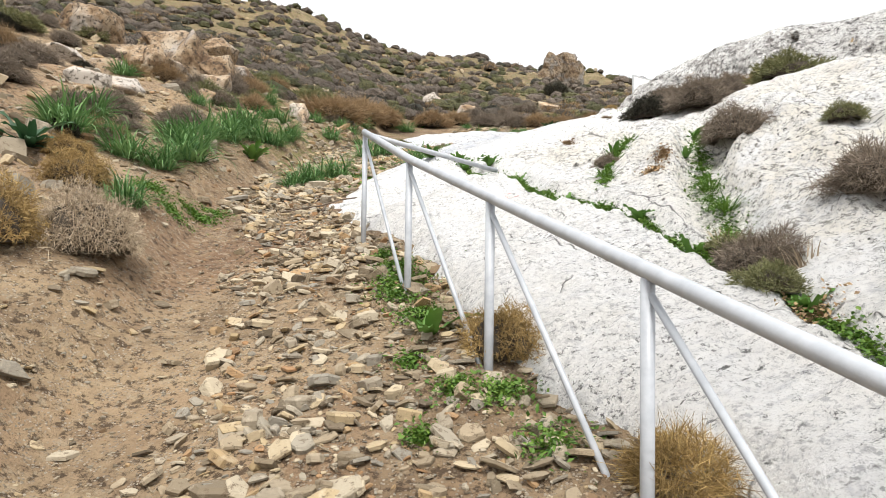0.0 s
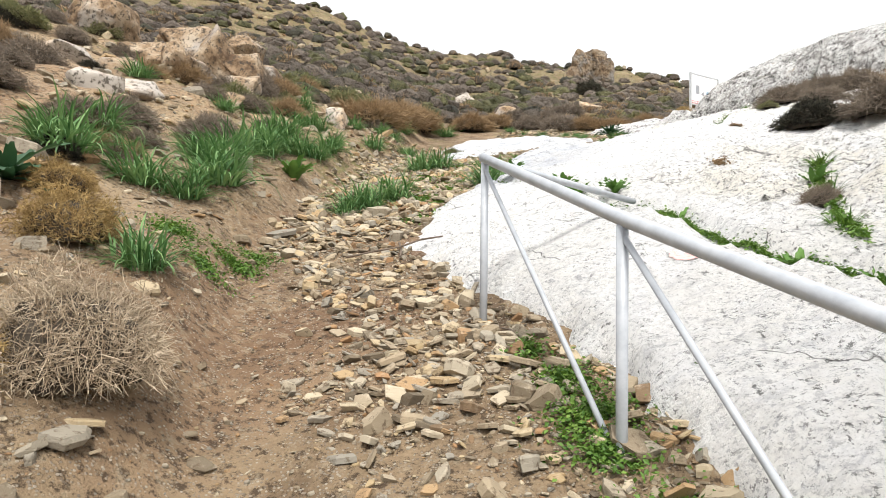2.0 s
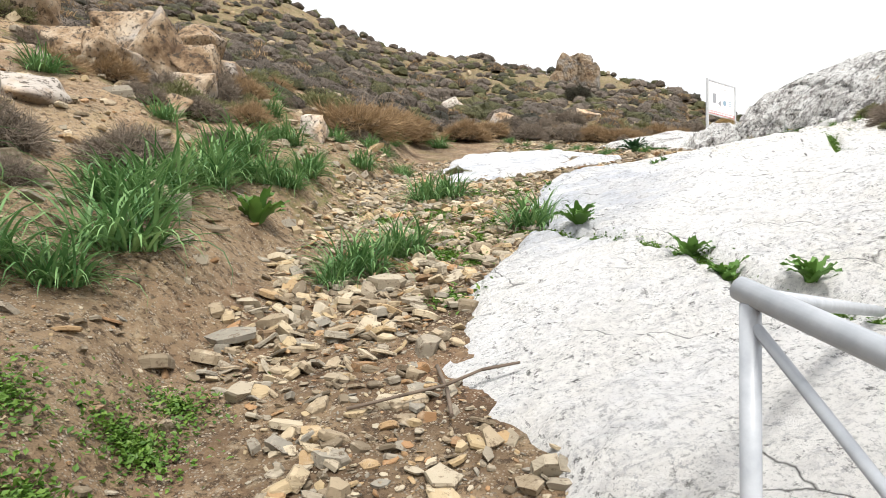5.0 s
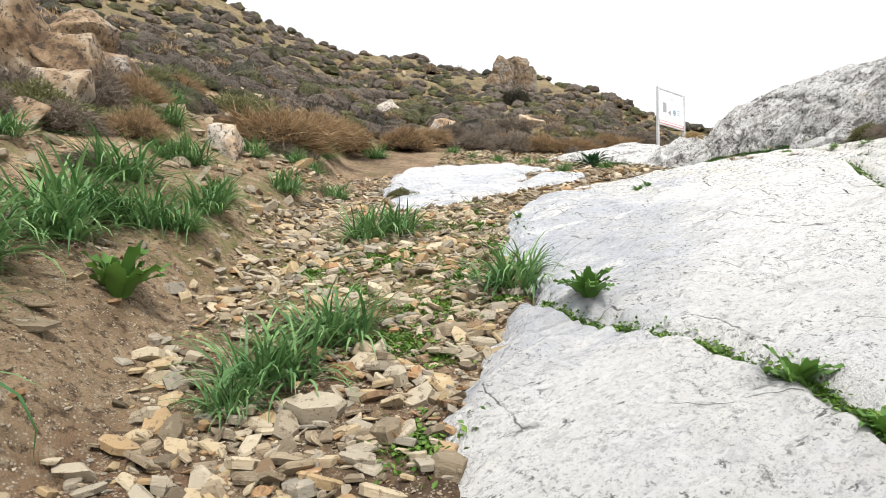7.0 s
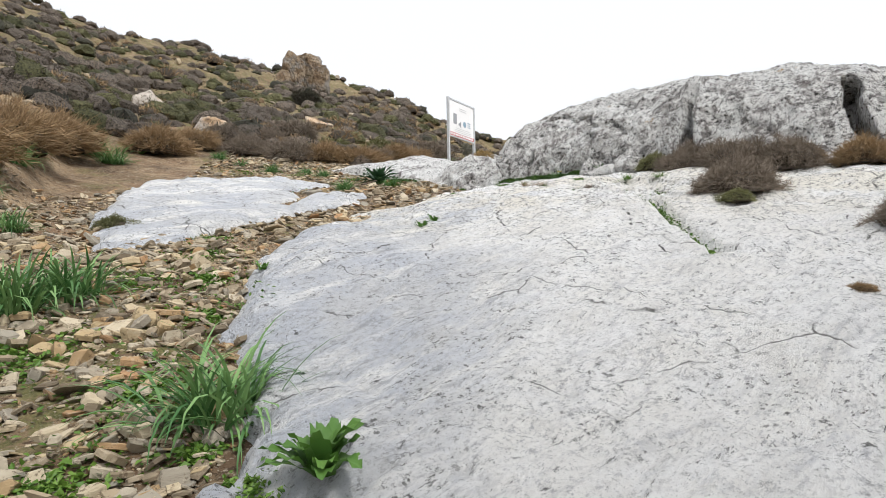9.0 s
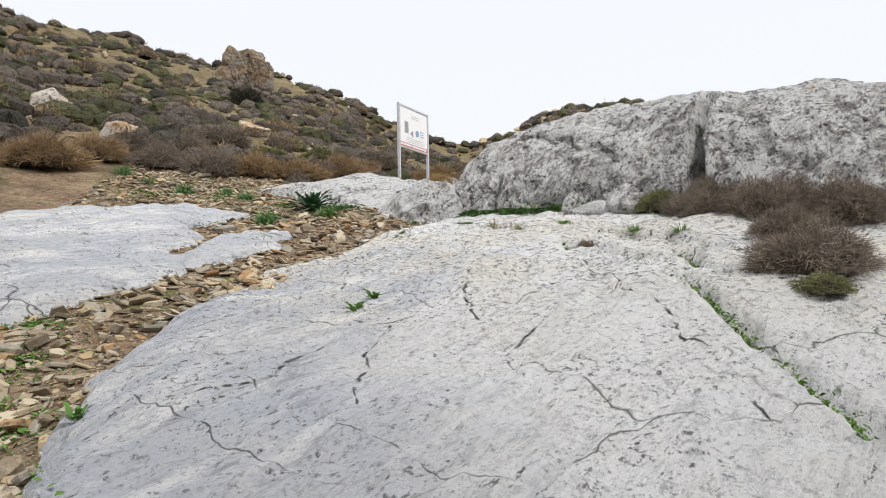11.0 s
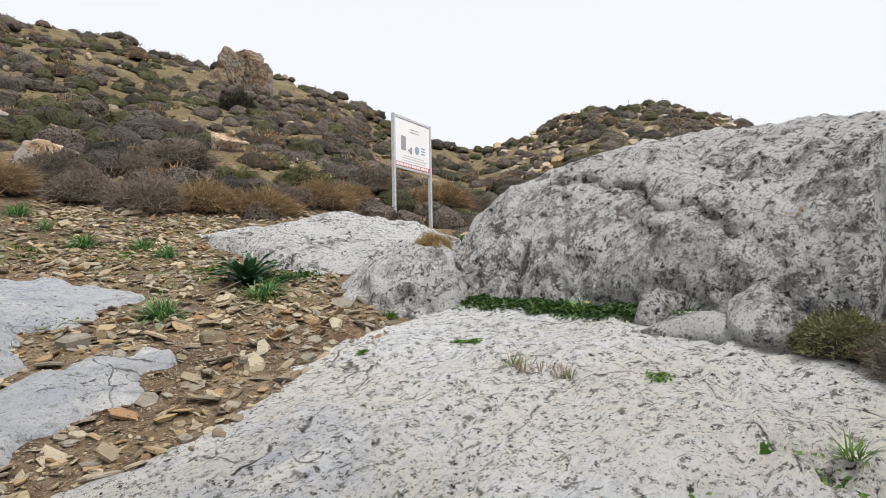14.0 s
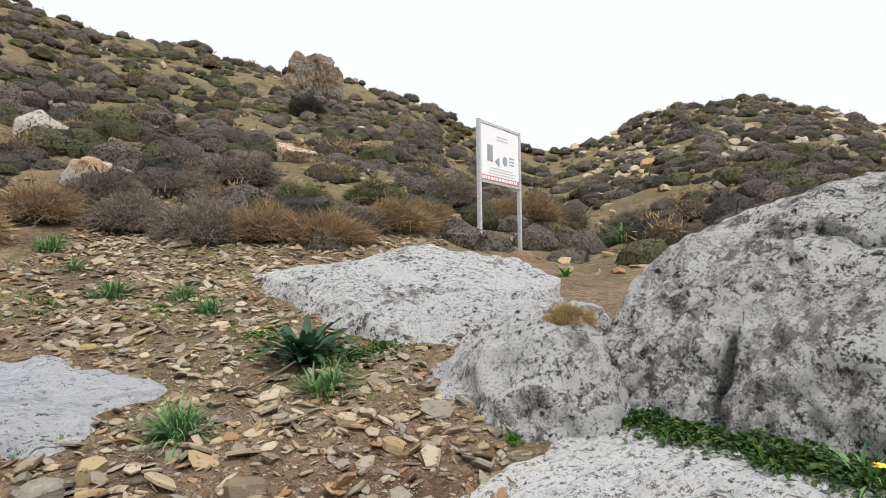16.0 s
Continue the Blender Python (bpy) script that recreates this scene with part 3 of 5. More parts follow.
def slab_piece(name, outline, height, box, step, label, drop=0.9, lip=0.09, blue_stone=False):
    x0, x1, y0, y1 = box
    xs, ys = np.arange(x0, x1, step), np.arange(y0, y1, step)
    gx, gy = np.meshgrid(xs, ys, indexing="ij")
    wob = 0.09 * fbm(gx * 1.8, gy * 1.8, 41, 3) + 0.035 * vnoise(gx * 9, gy * 9, 43)
    d = signed(gx, gy, outline) + wob
    z = height(gx, gy) + slab_relief(gx, gy) - seam_cut(gx, gy)
    face = 0.05 * fbm(gx * 6, gy * 6, 45, 3)
    z = z - lip * (1 - smooth(0, 0.16, d)) - drop * (1 - smooth(-0.26, 0.03, d + face))
    v = np.stack([gx.ravel(), gy.ravel(), z.ravel()], 1)
    f = grid_faces(len(xs), len(ys))
    keep = (d.ravel()[f] > -0.45).all(1)
    me = mesh_from(name, v, f[keep], MARBLE)
    edge = line_distance(gx, gy, BLUE_EDGE)
    blue = np.ones_like(gx) if blue_stone else np.maximum(0.12, smooth(1.5, 0.5, edge + 0.3 * fbm(gx, gy, 141, 3)))
    pitted = np.full_like(gx, 0.1) if blue_stone else np.maximum(0.12, smooth(10.2, 13.0, gy + 0.7 * gx + 0.6 * fbm(gx, gy, 143, 3)))
    pitted = np.maximum(pitted, rough_side(gx, gy))
    gap = np.full_like(gx, 9.0)
    for line in UPPER_SEAMS + CRACKS:
        gap = np.minimum(gap, line_distance(gx + 0.03 * fbm(gx * 5, gy * 5, 147, 3), gy, line))
    for key, field in (("blue", blue), ("pitted", pitted), ("crack", gap)):
        me.attributes.new(key, "FLOAT", "POINT").data.foreach_set("value", field.ravel().astype(np.float32))
    return tagged(new(name, me), label, "bedrock", kind="structure")


slab_piece("marble_slab", SLAB, slab_height, (-2.3, 9.0, -2.0, 16.0), 0.036, "broad sloping slab of weathered white marble bedrock")
UPPER_SLAB = [(-2.75, 11.75), (-3.05, 12.6), (-3.2, 13.6), (-3.4, 15.2), (-2.9, 15.85), (-1.55, 16.1), (-0.85, 15.75), (-1.05, 15.3), (-1.6, 15.1), (-1.5, 14.7), (-1.25, 14.5), (-1.45, 13.9), (-1.3, 13.1), (-1.86, 12.45), (-2.35, 12.0)]
SMALL_SLAB = [(-1.25, 13.35), (-1.25, 13.75), (-0.8, 14.25), (-0.55, 14.35), (-0.62, 14.05), (-0.95, 13.5)]
slab_piece("marble_slab", UPPER_SLAB, lambda x, y: land(x, y, False) + 0.09, (-4.0, -0.2, 11.2, 16.8), 0.045, "low blue-grey marble slab showing through the stony ground", 0.5, 0.05, True)
slab_piece("marble_slab", SMALL_SLAB, lambda x, y: land(x, y, False) + 0.07, (-1.9, 0.1, 12.8, 15.0), 0.04, "small flat blue-grey marble slab among loose stones", 0.4, 0.04, True)


class Lookup:
    """Heights on a regular grid, read off between its nodes."""

    def __init__(self, x0, x1, y0, y1, step, height):
        self.x0, self.y0, self.step = x0, y0, step
        xs, ys = np.arange(x0, x1, step), np.arange(y0, y1, step)
        gx, gy = np.meshgrid(xs, ys, indexing="ij")
        self.z = height(gx, gy)
        self.nx, self.ny = len(xs), len(ys)
        self.rows = self.z.tolist()

    def __call__(self, x, y):
        u, v = (x - self.x0) / self.step, (y - self.y0) / self.step
        i, j = int(math.floor(u)), int(math.floor(v))
        if not (0 <= i < self.nx - 1 and 0 <= j < self.ny - 1):
            return None
        fx, fy = u - i, v - j
        r, q = self.rows[i], self.rows[i + 1]
        return (r[j] * (1 - fy) + r[j + 1] * fy) * (1 - fx) + (q[j] * (1 - fy) + q[j + 1] * fy) * fx


def rock_top(gx, gy):
    d = signed(gx, gy, SLAB)
    return np.where(d > 0.06, slab_height(gx, gy) + slab_relief(gx, gy) - seam_cut(gx, gy), -50.0)


def bare_rock(gx, gy):
    a, b = signed(gx, gy, UPPER_SLAB), signed(gx, gy, SMALL_SLAB)
    return np.maximum(a, b)


NEAR_LAND = Lookup(-8, 6, -1, 20, 0.05, land)
FAR_LAND = Lookup(-62, 62, -20, 62, 0.3, land)
ROCK_TOP = Lookup(-2.4, 6, 0, 16, 0.04, rock_top)
BARE = Lookup(-5, 1, 11, 17, 0.05, bare_rock)


def ground_at(x, y):
    z = NEAR_LAND(x, y)
    return FAR_LAND(x, y) if z is None else z


def top_of(x, y):
    """The height of the ground or the rock at a place."""
    z, r = ground_at(x, y), ROCK_TOP(x, y)
    return z if r is None else max(z, r)


# ---------------------------------------------------------------- boulders
def displaced(bm, seed, rough, fine):
    off = Vector((seed * 3.1, seed * 1.7, seed * 0.9))
    bm.normal_update()
    moves = [(v, v.normal * (noise.fractal(v.co * 1.6 + off, 0.9, 2.1, 5) * rough + noise.ridged_multi_fractal(v.co * 5 + off, 0.9, 2.2, 4, 1.0, 2.0) * fine - fine * 1.3
                             - fine * 2.2 * max(0.0, noise.noise(v.co * 9 + off) - 0.35))) for v in bm.verts]
    for v, m in moves:
        v.co += m
    for f in bm.faces:
        f.smooth = True


def hull_rock(name, corners, material, label, seed, cuts=5, rough=0.07, fine=0.022, category="boulder"):
    """A broken block: the hull of its corners, rounded and worn."""
    base = Vector(corners[0])
    bm = bmesh.new()
    for c in corners:
        bm.verts.new(Vector(c) - base)
    bmesh.ops.convex_hull(bm, input=bm.verts)
    bmesh.ops.triangulate(bm, faces=bm.faces)
    for k in range(cuts):
        bmesh.ops.subdivide_edges(bm, edges=[e for e in bm.edges if e.calc_length() > 0.06], cuts=1, use_grid_fill=True)
        bmesh.ops.triangulate(bm, faces=[f for f in bm.faces if len(f.verts) > 3])
        if k == 3:
            bmesh.ops.smooth_vert(bm, verts=bm.verts, factor=0.1, use_axis_x=True, use_axis_y=True, use_axis_z=True)
    displaced(bm, seed, rough, fine)
    ob = part(name, bm, material, m=pose(*base))
    return tagged(ob, label, category)


def lump(name, centre, size, turn, material, label, seed, level=4, cuts=9, box=0.72, rough=0.06, category="boulder", group=""):
    bm = bmesh.new()
    bmesh.ops.create_icosphere(bm, subdivisions=level, radius=1.0)
    rnd = random.Random(seed)
    planes = []
    for _ in range(cuts):
        n = Vector((rnd.uniform(-1, 1), rnd.uniform(-1, 1), rnd.uniform(-0.4, 1))).normalized()
        planes.append((n, rnd.uniform(0.55, 0.8)))
    for v in bm.verts:
        p = Vector([math.copysign(abs(c) ** box, c) for c in v.co])
        for n, k in planes:
            over = p.dot(n) - k
            if over > 0:
                p -= n * over * 0.93
        v.co = Vector((p.x * size[0], p.y * size[1], p.z * size[2]))
    displaced(bm, seed, rough, rough * 0.25)
    ob = part(name, bm, material, m=pose(*centre, 0, 0, turn))
    return tagged(ob, label, category, group)


# long ridge of rock above the slab
RIDGE_LINE = [(1.48, 15.1), (1.78, 14.58), (2.4, 13.6), (3.0, 12.55), (3.75, 11.6), (4.9, 10.6), (6.6, 9.5), (9.5, 8.2)]


def build_rock_ridge():
    pts = np.array(RIDGE_LINE)
    seg = np.hypot(*(pts[1:] - pts[:-1]).T)
    cum = np.concatenate([[0], np.cumsum(seg)])
    length = cum[-1]
    nu, nv = 420, 110
    s1 = np.linspace(0, length, nu)
    cx, cy = np.interp(s1, cum, pts[:, 0]), np.interp(s1, cum, pts[:, 1])
    for _ in range(30):
        cx[1:-1] = (cx[:-2] + cx[2:]) / 2
        cy[1:-1] = (cy[:-2] + cy[2:]) / 2
    tx, ty = np.gradient(cx), np.gradient(cy)
    tl = np.hypot(tx, ty)
    nx, ny = -ty / tl, tx / tl
    top = np.interp(s1, (0, 0.12, 0.4, 0.9, 1.6, 2.4, 3.5, 6, length), (4.55, 4.9, 5.15, 5.32, 5.42, 5.42, 5.36, 5.2, 3.8))
    base = slab_height(cx, cy) - 0.15
    depth = np.interp(s1, (0, 0.6, 1.6, 2.8, 5, length), (1.1, 1.9, 2.7, 3.3, 4.3, 2.6))
    gv = np.linspace(0, 1, nv)
    s, v = np.meshgrid(s1, gv, indexing="ij")
    c, sn = np.cos(v * math.pi), np.sin(v * math.pi)
    d = depth[:, None] * 0.5 * (1 - np.sign(c) * np.abs(c) ** 0.85)
    z = base[:, None] + (top - base)[:, None] * np.abs(sn) ** 0.95
    arc = v * 4.0
    out = 0.075 * fbm(s * 0.9, arc * 0.9, 71, 4) + 0.022 * fbm(s * 3.4, arc * 3.4, 73, 5, 0.65) + 0.018 * fbm(s * 14, arc * 14, 75, 2) - 0.015 * smooth(0.35, 0.8, fbm(s * 5, arc * 5, 79, 2))
    crack = np.zeros_like(s)
    for at, wide, deep, slant, seed in ((cum[3] - 0.02, 0.065, 0.9, 0.10, 111), (cum[3] + 1.62, 0.07, 0.6, -1.1, 113), (0.72, 0.035, 0.35, 0.1, 115)):
        mid = at + slant * (v - 0.2) + 0.05 * fbm(v * 9, v * 0 + seed, seed, 3)
        reach = smooth(0.62, 0.5, v) if deep > 0.7 else smooth(0.25, 0.2, v) if deep > 0.5 else smooth(0.17, 0.1, v)
        crack = np.maximum(crack, deep * (1 - smooth(wide * 0.6, wide * 1.25, np.abs(s - mid))) * reach)
    line = np.abs(v - 0.23 - 0.10 * np.sin(s * 2.1) - 0.03 * fbm(s * 3, s * 0, 117, 3)) * 4
    crack = np.maximum(crack, 0.06 * (1 - smooth(0.012, 0.05, line)) * smooth(0.5, 0.7, s) * smooth(2.3, 2.0, s))
    push = -out * (0.35 + 0.65 * np.abs(c)) + crack
    px = cx[:, None] + nx[:, None] * (d + push)
    py = cy[:, None] + ny[:, None] * (d + push)
    pz = z + out * sn * 0.8 - crack * 0.6 * smooth(0.15, 0.5, v)
    verts = np.stack([px.ravel(), py.ravel(), pz.ravel()], 1)
    return tagged(new("rock_ridge", mesh_from("rock_ridge", verts, grid_faces(nu, nv), LICHEN)), "long grey lichen-covered limestone outcrop with deep cracks", "rock outcrop", kind="structure")


build_rock_ridge()
hull_rock("boulder", [(0.55, 15.95, 3.9), (-1.0, 18.3, 4.5), (-0.45, 17.2, 4.2), (1.35, 16.2, 4.0), (2.2, 17.3, 4.4), (1.2, 19.3, 4.6), (-0.78, 18.5, 4.93), (-0.4, 17.6, 4.88),
                      (0.16, 17.2, 4.89), (0.42, 16.4, 4.55), (0.62, 16.05, 4.3), (1.0, 18.1, 5.2), (1.85, 17.9, 5.05), (2.1, 17.3, 4.85), (1.35, 16.5, 4.6)], PALE_LICHEN,
          "large pale limestone boulder with a broken sloping face", 3, cuts=6, rough=0.05, fine=0.03)
hull_rock("boulder", [(0.52, 15.55, 3.95), (0.95, 14.85, 3.85), (1.45, 14.55, 3.9), (1.8, 14.9, 4.1), (1.6, 16.3, 4.3), (0.8, 16.4, 4.2), (0.68, 15.6, 4.28), (0.95, 15.6, 4.55), (1.22, 15.25, 4.68),
                      (1.48, 14.8, 4.52), (1.0, 14.98, 4.3), (1.72, 15.6, 4.7), (1.2, 16.2, 4.68)], PALE_LICHEN, "knobbly grey limestone boulder leaning on the outcrop", 8, cuts=6, rough=0.08, fine=0.045)
for i, (c, sz, turn) in enumerate((((2.36, 13.5, 4.20), (0.17, 0.13, 0.13), 20), ((2.62, 13.0, 4.20), (0.27, 0.17, 0.16), 60), ((2.5, 13.1, 4.08), (0.5, 0.2, 0.11), 120))):
    lump("boulder", c, sz, turn, LICHEN, ("rounded grey stone at the foot of the outcrop", "pale rounded stone wedged under the outcrop", "low flat ledge stone under the outcrop")[i], 30 + i, cuts=14, rough=0.06)


def crag(x, y, z, size, seed, material, label, cuts=4, category="boulder"):
    """An angular block of bedrock standing out of the slope."""
    rnd = random.Random(seed)
    corners = []
    for k in range(15):
        n = Vector((rnd.gauss(0, 1), rnd.gauss(0, 1), rnd.gauss(0, 1))).normalized()
        n = Vector([math.copysign(abs(c) ** 0.7, c) for c in n]) * rnd.uniform(0.8, 1.1)
        corners.append((x + n.x * size[0], y + n.y * size[1], z + n.z * size[2]))
    return hull_rock("boulder", corners, material, label, seed, cuts, 0.10 * min(size), 0.05 * min(size), category)


for i, (x, y, z, sz) in enumerate(((-2.4, 45.6, 15.3, (0.85, 0.8, 1.5)), (-1.45, 45.7, 15.4, (0.85, 0.8, 1.75)), (-0.75, 45.5, 15.0, (0.6, 0.6, 1.4)), (-2.95, 45.5, 15.0, (0.6, 0.6, 1.0)))):
    crag(x, y, z, sz, 50 + i, TORROCK, "weathered brown rock tor standing on the ridge", 5)
CRAGS = ((-6.7, 10.55, 0.25, 0.5, 0.75), (-5.95, 10.4, 0.1, 0.42, 0.42), (-6.25, 10.9, 0.2, 0.6, 0.5), (-5.55, 9.3, 0.0, 0.5, 0.3), (-6.55, 9.7, 0.1, 0.6, 0.42), (-7.2, 9.9, 0.15, 0.55, 0.4), (-5.7, 7.8, 0.0, 0.38, 0.2),
         (-5.55, 7.1, 0.0, 0.34, 0.17), (-7.3, 8.2, 0.05, 0.5, 0.15), (-6.6, 8.6, 0.0, 0.45, 0.25), (-4.75, 11.6, 0.05, 0.25, 0.3), (-7.8, 11.5, 0.2, 0.7, 0.6), (-8.6, 10.2, 0.2, 0.7, 0.5), (-6.9, 12.6, 0.1, 0.5, 0.4), (-8.2, 13.6, 0.2, 0.7, 0.5))
for i, (x, y, up, r, h) in enumerate(CRAGS):
    pale = i in (6, 7, 8, 10)
    crag(x, y, ground_at(x, y) + up, (r, r * 0.75, h), 60 + i, PALEROCK if pale else TANROCK, "pale grey rock slab lying on the slope" if pale else "ochre and grey rock breaking out of the slope")
for i, (x, y, r, h) in enumerate(((-3.3, 21.4, 0.55, 0.4), (-0.95, 25.7, 0.5, 0.4), (0.2, 27.0, 0.3, 0.25), (-5.6, 24.5, 0.5, 0.4))):
    crag(x, y, ground_at(x, y) + 0.1, (r, r * 0.8, h), 80 + i, PALEROCK, "pale weathered rock showing between hillside shrubs")

# ---------------------------------------------------------------- handrail
POSTS = [((-0.60, 4.90), 0.86, 1.885), ((0.13, 3.80), 0.46, 1.45), ((0.78, 2.965), 0.14, 1.11), ((1.40, 2.16), -0.2, 0.785), ((2.02, 1.35), -0.52, 0.46), ((2.7, 0.45), -0.85, 0.1)]


def build_rail():
    org = Vector((POSTS[0][0][0], POSTS[0][0][1], POSTS[0][1]))
    rail = thing("handrail", *org, "grey painted steel tube handrail with diagonal braces", "handrail")
    for (x, y), z0, z1 in POSTS:
        part("post", tube(bmesh.new(), Vector((x, y, z0 - 0.12)) - org, Vector((x, y, z1)) - org, 0.0215, 18), STEEL, rail)
    for (a, _, za), (b, zb, _) in zip(POSTS, POSTS[1:]):
        a3, b3 = Vector((*a, za - 0.035)), Vector((*b, zb + 0.14))
        step = (b3 - a3).normalized() * 0.02
        part("brace", tube(bmesh.new(), a3 + step - org, b3 - step - org, 0.0125, 12), STEEL, rail)
    bm = bmesh.new()
    n, rings = 20, []
    line = [Vector((*p[0], p[2] + 0.022)) - org for p in POSTS]
    for i, c in enumerate(line):
        way = (line[min(i + 1, len(line) - 1)] - line[max(i - 1, 0)]).normalized()
        side = way.cross(Vector((0, 0, 1))).normalized()
        up = side.cross(way)
        if i == 0:
            c = c - way * 0.03
        rings.append([bm.verts.new(c + (side * math.cos(a) + up * math.sin(a)) * 0.0265) for a in (math.tau * k / n for k in range(n))])
    for r0, r1 in zip(rings, rings[1:]):
        for k in range(n):
            bm.faces.new((r0[k], r0[(k + 1) % n], r1[(k + 1) % n], r1[k])).smooth = True
    for r0 in (rings[0], rings[-1]):
        bm.faces.new(r0)
    bmesh.ops.recalc_face_normals(bm, faces=bm.faces)
    part("top_rail", bm, STEEL, rail)
    part("side_rail", tube(bmesh.new(), Vector((-0.60, 4.92, 1.9)) - org, Vector((0.226, 6.352, 1.81)) - org, 0.022, 16), STEEL, rail, "short grey tube closing the end of the rail")
    return rail


build_rail()
lump("post_footing", (0.80, 2.93, 0.17), (0.15, 0.11, 0.07), 20, CONCRETE, "rough grey concrete footing round a rail post", 90, level=3, rough=0.02, category="footing")
lump("post_footing", (0.16, 3.78, 0.49), (0.12, 0.09, 0.05), 50, CONCRETE, "low concrete footing round a rail post", 91, level=3, rough=0.02, category="footing")


# ---------------------------------------------------------------- sign
def slab_box(bm, x0, x1, y0, y1, z0, z1):
    bmesh.ops.create_cube(bm, size=1, matrix=Matrix.Translation(((x0 + x1) / 2, (y0 + y1) / 2, (z0 + z1) / 2)) @ Matrix.Diagonal((x1 - x0, y1 - y0, z1 - z0, 1)))
    return bm


def build_sign():
    x0, y0, x1, y1, top = 2.18, 21.17, 3.06, 22.1, 7.28
    w = math.hypot(x1 - x0, y1 - y0)
    foot = ground_at((x0 + x1) / 2, (y0 + y1) / 2)
    s = thing("information_sign", x0, y0, foot, "white information board with a red strip on two galvanised posts", "sign", rz=math.degrees(math.atan2(y1 - y0, x1 - x0)))
    h = top - foot
    for px in (0.0, w):
        bm = slab_box(bmesh.new(), px - 0.03, px + 0.03, -0.03, 0.03, -0.5, h)
        bmesh.ops.bevel(bm, geom=bm.edges, offset=0.006, segments=2, affect="EDGES")
        part("post", bm, ZINC, s)
    low = h - 0.97
    a, b = 0.03, w - 0.03
    for z0, z1 in ((h - 0.05, h - 0.01), (low, low + 0.03)):
        part("cross_bar", slab_box(bmesh.new(), a, b, -0.02, 0.02, z0, z1), ZINC, s)
    board = part("board", slab_box(bmesh.new(), a + 0.004, b - 0.004, -0.012, 0.006, low + 0.034, h - 0.054), BOARD, s, "white printed panel")
    f, g = -0.0165, -0.0125
    part("strip", slab_box(bmesh.new(), a + 0.01, b - 0.01, f, g, low + 0.04, low + 0.125), RED, board, "red strip of unreadable lettering")
    rnd = random.Random(4)
    x = a + 0.03
    while x < b - 0.1:
        ww = rnd.uniform(0.025, 0.075)
        part("lettering", slab_box(bmesh.new(), x, x + ww, f - 0.004, f - 0.0005, low + 0.06, low + 0.108), BOARD, board)
        x += ww + rnd.uniform(0.012, 0.03)
    part("panel_mark", slab_box(bmesh.new(), a + 0.2, a + 0.36, f, g, h - 0.62, h - 0.36), GREYINK, board, "grey printed square")
    bm = bmesh.new()
    bmesh.ops.create_cone(bm, cap_ends=True, segments=3, radius1=0.09, radius2=0.09, depth=0.004, matrix=Matrix.Translation((a + 0.52, f, h - 0.6)) @ Euler((radians(90), 0, 0)).to_matrix().to_4x4() @ Euler((0, 0, radians(90))).to_matrix().to_4x4())
    part("panel_mark", bm, GREYINK, board, "grey printed triangle")
    bm = bmesh.new()
    bmesh.ops.create_cone(bm, cap_ends=True, segments=24, radius1=0.075, radius2=0.075, depth=0.004, matrix=Matrix.Translation((a + 0.75, f, h - 0.56)) @ Euler((radians(90), 0, 0)).to_matrix().to_4x4())
    part("panel_mark", bm, BLUEINK, board, "blue-grey printed disc")
    for k in range(3):
        part("panel_mark", slab_box(bmesh.new(), a + 0.9, a + 1.05, f, g, h - 0.5 - 0.055 * k, h - 0.48 - 0.055 * k), BLUEINK, board)
    for k, (p, q) in enumerate(((0.3, 1.0), (0.25, 1.1), (0.25, 1.05), (0.4, 0.95), (0.45, 0.9))):
        part("lettering", slab_box(bmesh.new(), a + p, a + q, f, g, h - 0.72 - 0.045 * k, h - 0.708 - 0.045 * k), PALEINK, board)
    for k in range(2):
        part("lettering", slab_box(bmesh.new(), a + 0.5, a + 0.85, f, g, h - 0.2 - 0.05 * k, h - 0.185 - 0.05 * k), PALEINK, board)
    return s


build_sign()


# ---------------------------------------------------------------- loose stones
def stone_shape(rnd):
    """A flat broken plate or block with sharp corners, about one unit long."""
    bm = bmesh.new()
    n = rnd.choice((5, 5, 6, 7))
    flat = rnd.choice((0.10, 0.13, 0.16, 0.2, 0.26, 0.4)) * rnd.uniform(0.85, 1.15)
    wide = rnd.uniform(0.4, 0.85)
    ring = [((i + rnd.uniform(-0.32, 0.32)) / n * math.tau, rnd.uniform(0.32, 0.58)) for i in range(n)]
    slope, skew = rnd.uniform(-0.12, 0.12), (rnd.uniform(-0.08, 0.08), rnd.uniform(-0.08, 0.08))
    for z, k in ((-0.5, rnd.uniform(0.8, 1.0)), (rnd.uniform(0.05, 0.3), 1.0), (0.5, rnd.uniform(0.72, 0.92))):
        for a, r in ring:
            x, y = math.cos(a) * r * k, math.sin(a) * r * k * wide
            if z == 0.5:
                x, y = x + skew[0], y + skew[1]
            bm.verts.new((x, y, z * flat + slope * x + rnd.uniform(-0.03, 0.03) * flat))
    bmesh.ops.convex_hull(bm, input=bm.verts)
    loose = [v for v in bm.verts if not v.link_faces]
    bmesh.ops.delete(bm, geom=loose, context="VERTS")
    bmesh.ops.triangulate(bm, faces=bm.faces)
    me = bpy.data.meshes.new("stone")
    bm.to_mesh(me)
    bm.free()
    me.materials.append(STONE)
    return me


STONE_RND = random.Random(11)
STONES = [stone_shape(STONE_RND) for _ in range(20)]


def mesh_arrays(me):
    me.calc_loop_triangles()
    v = np.empty(len(me.vertices) * 3)
    me.vertices.foreach_get("co", v)
    f = np.empty(len(me.loop_triangles) * 3, np.int64)
    me.loop_triangles.foreach_get("vertices", f)
    return v.reshape(-1, 3), f.reshape(-1, 3)


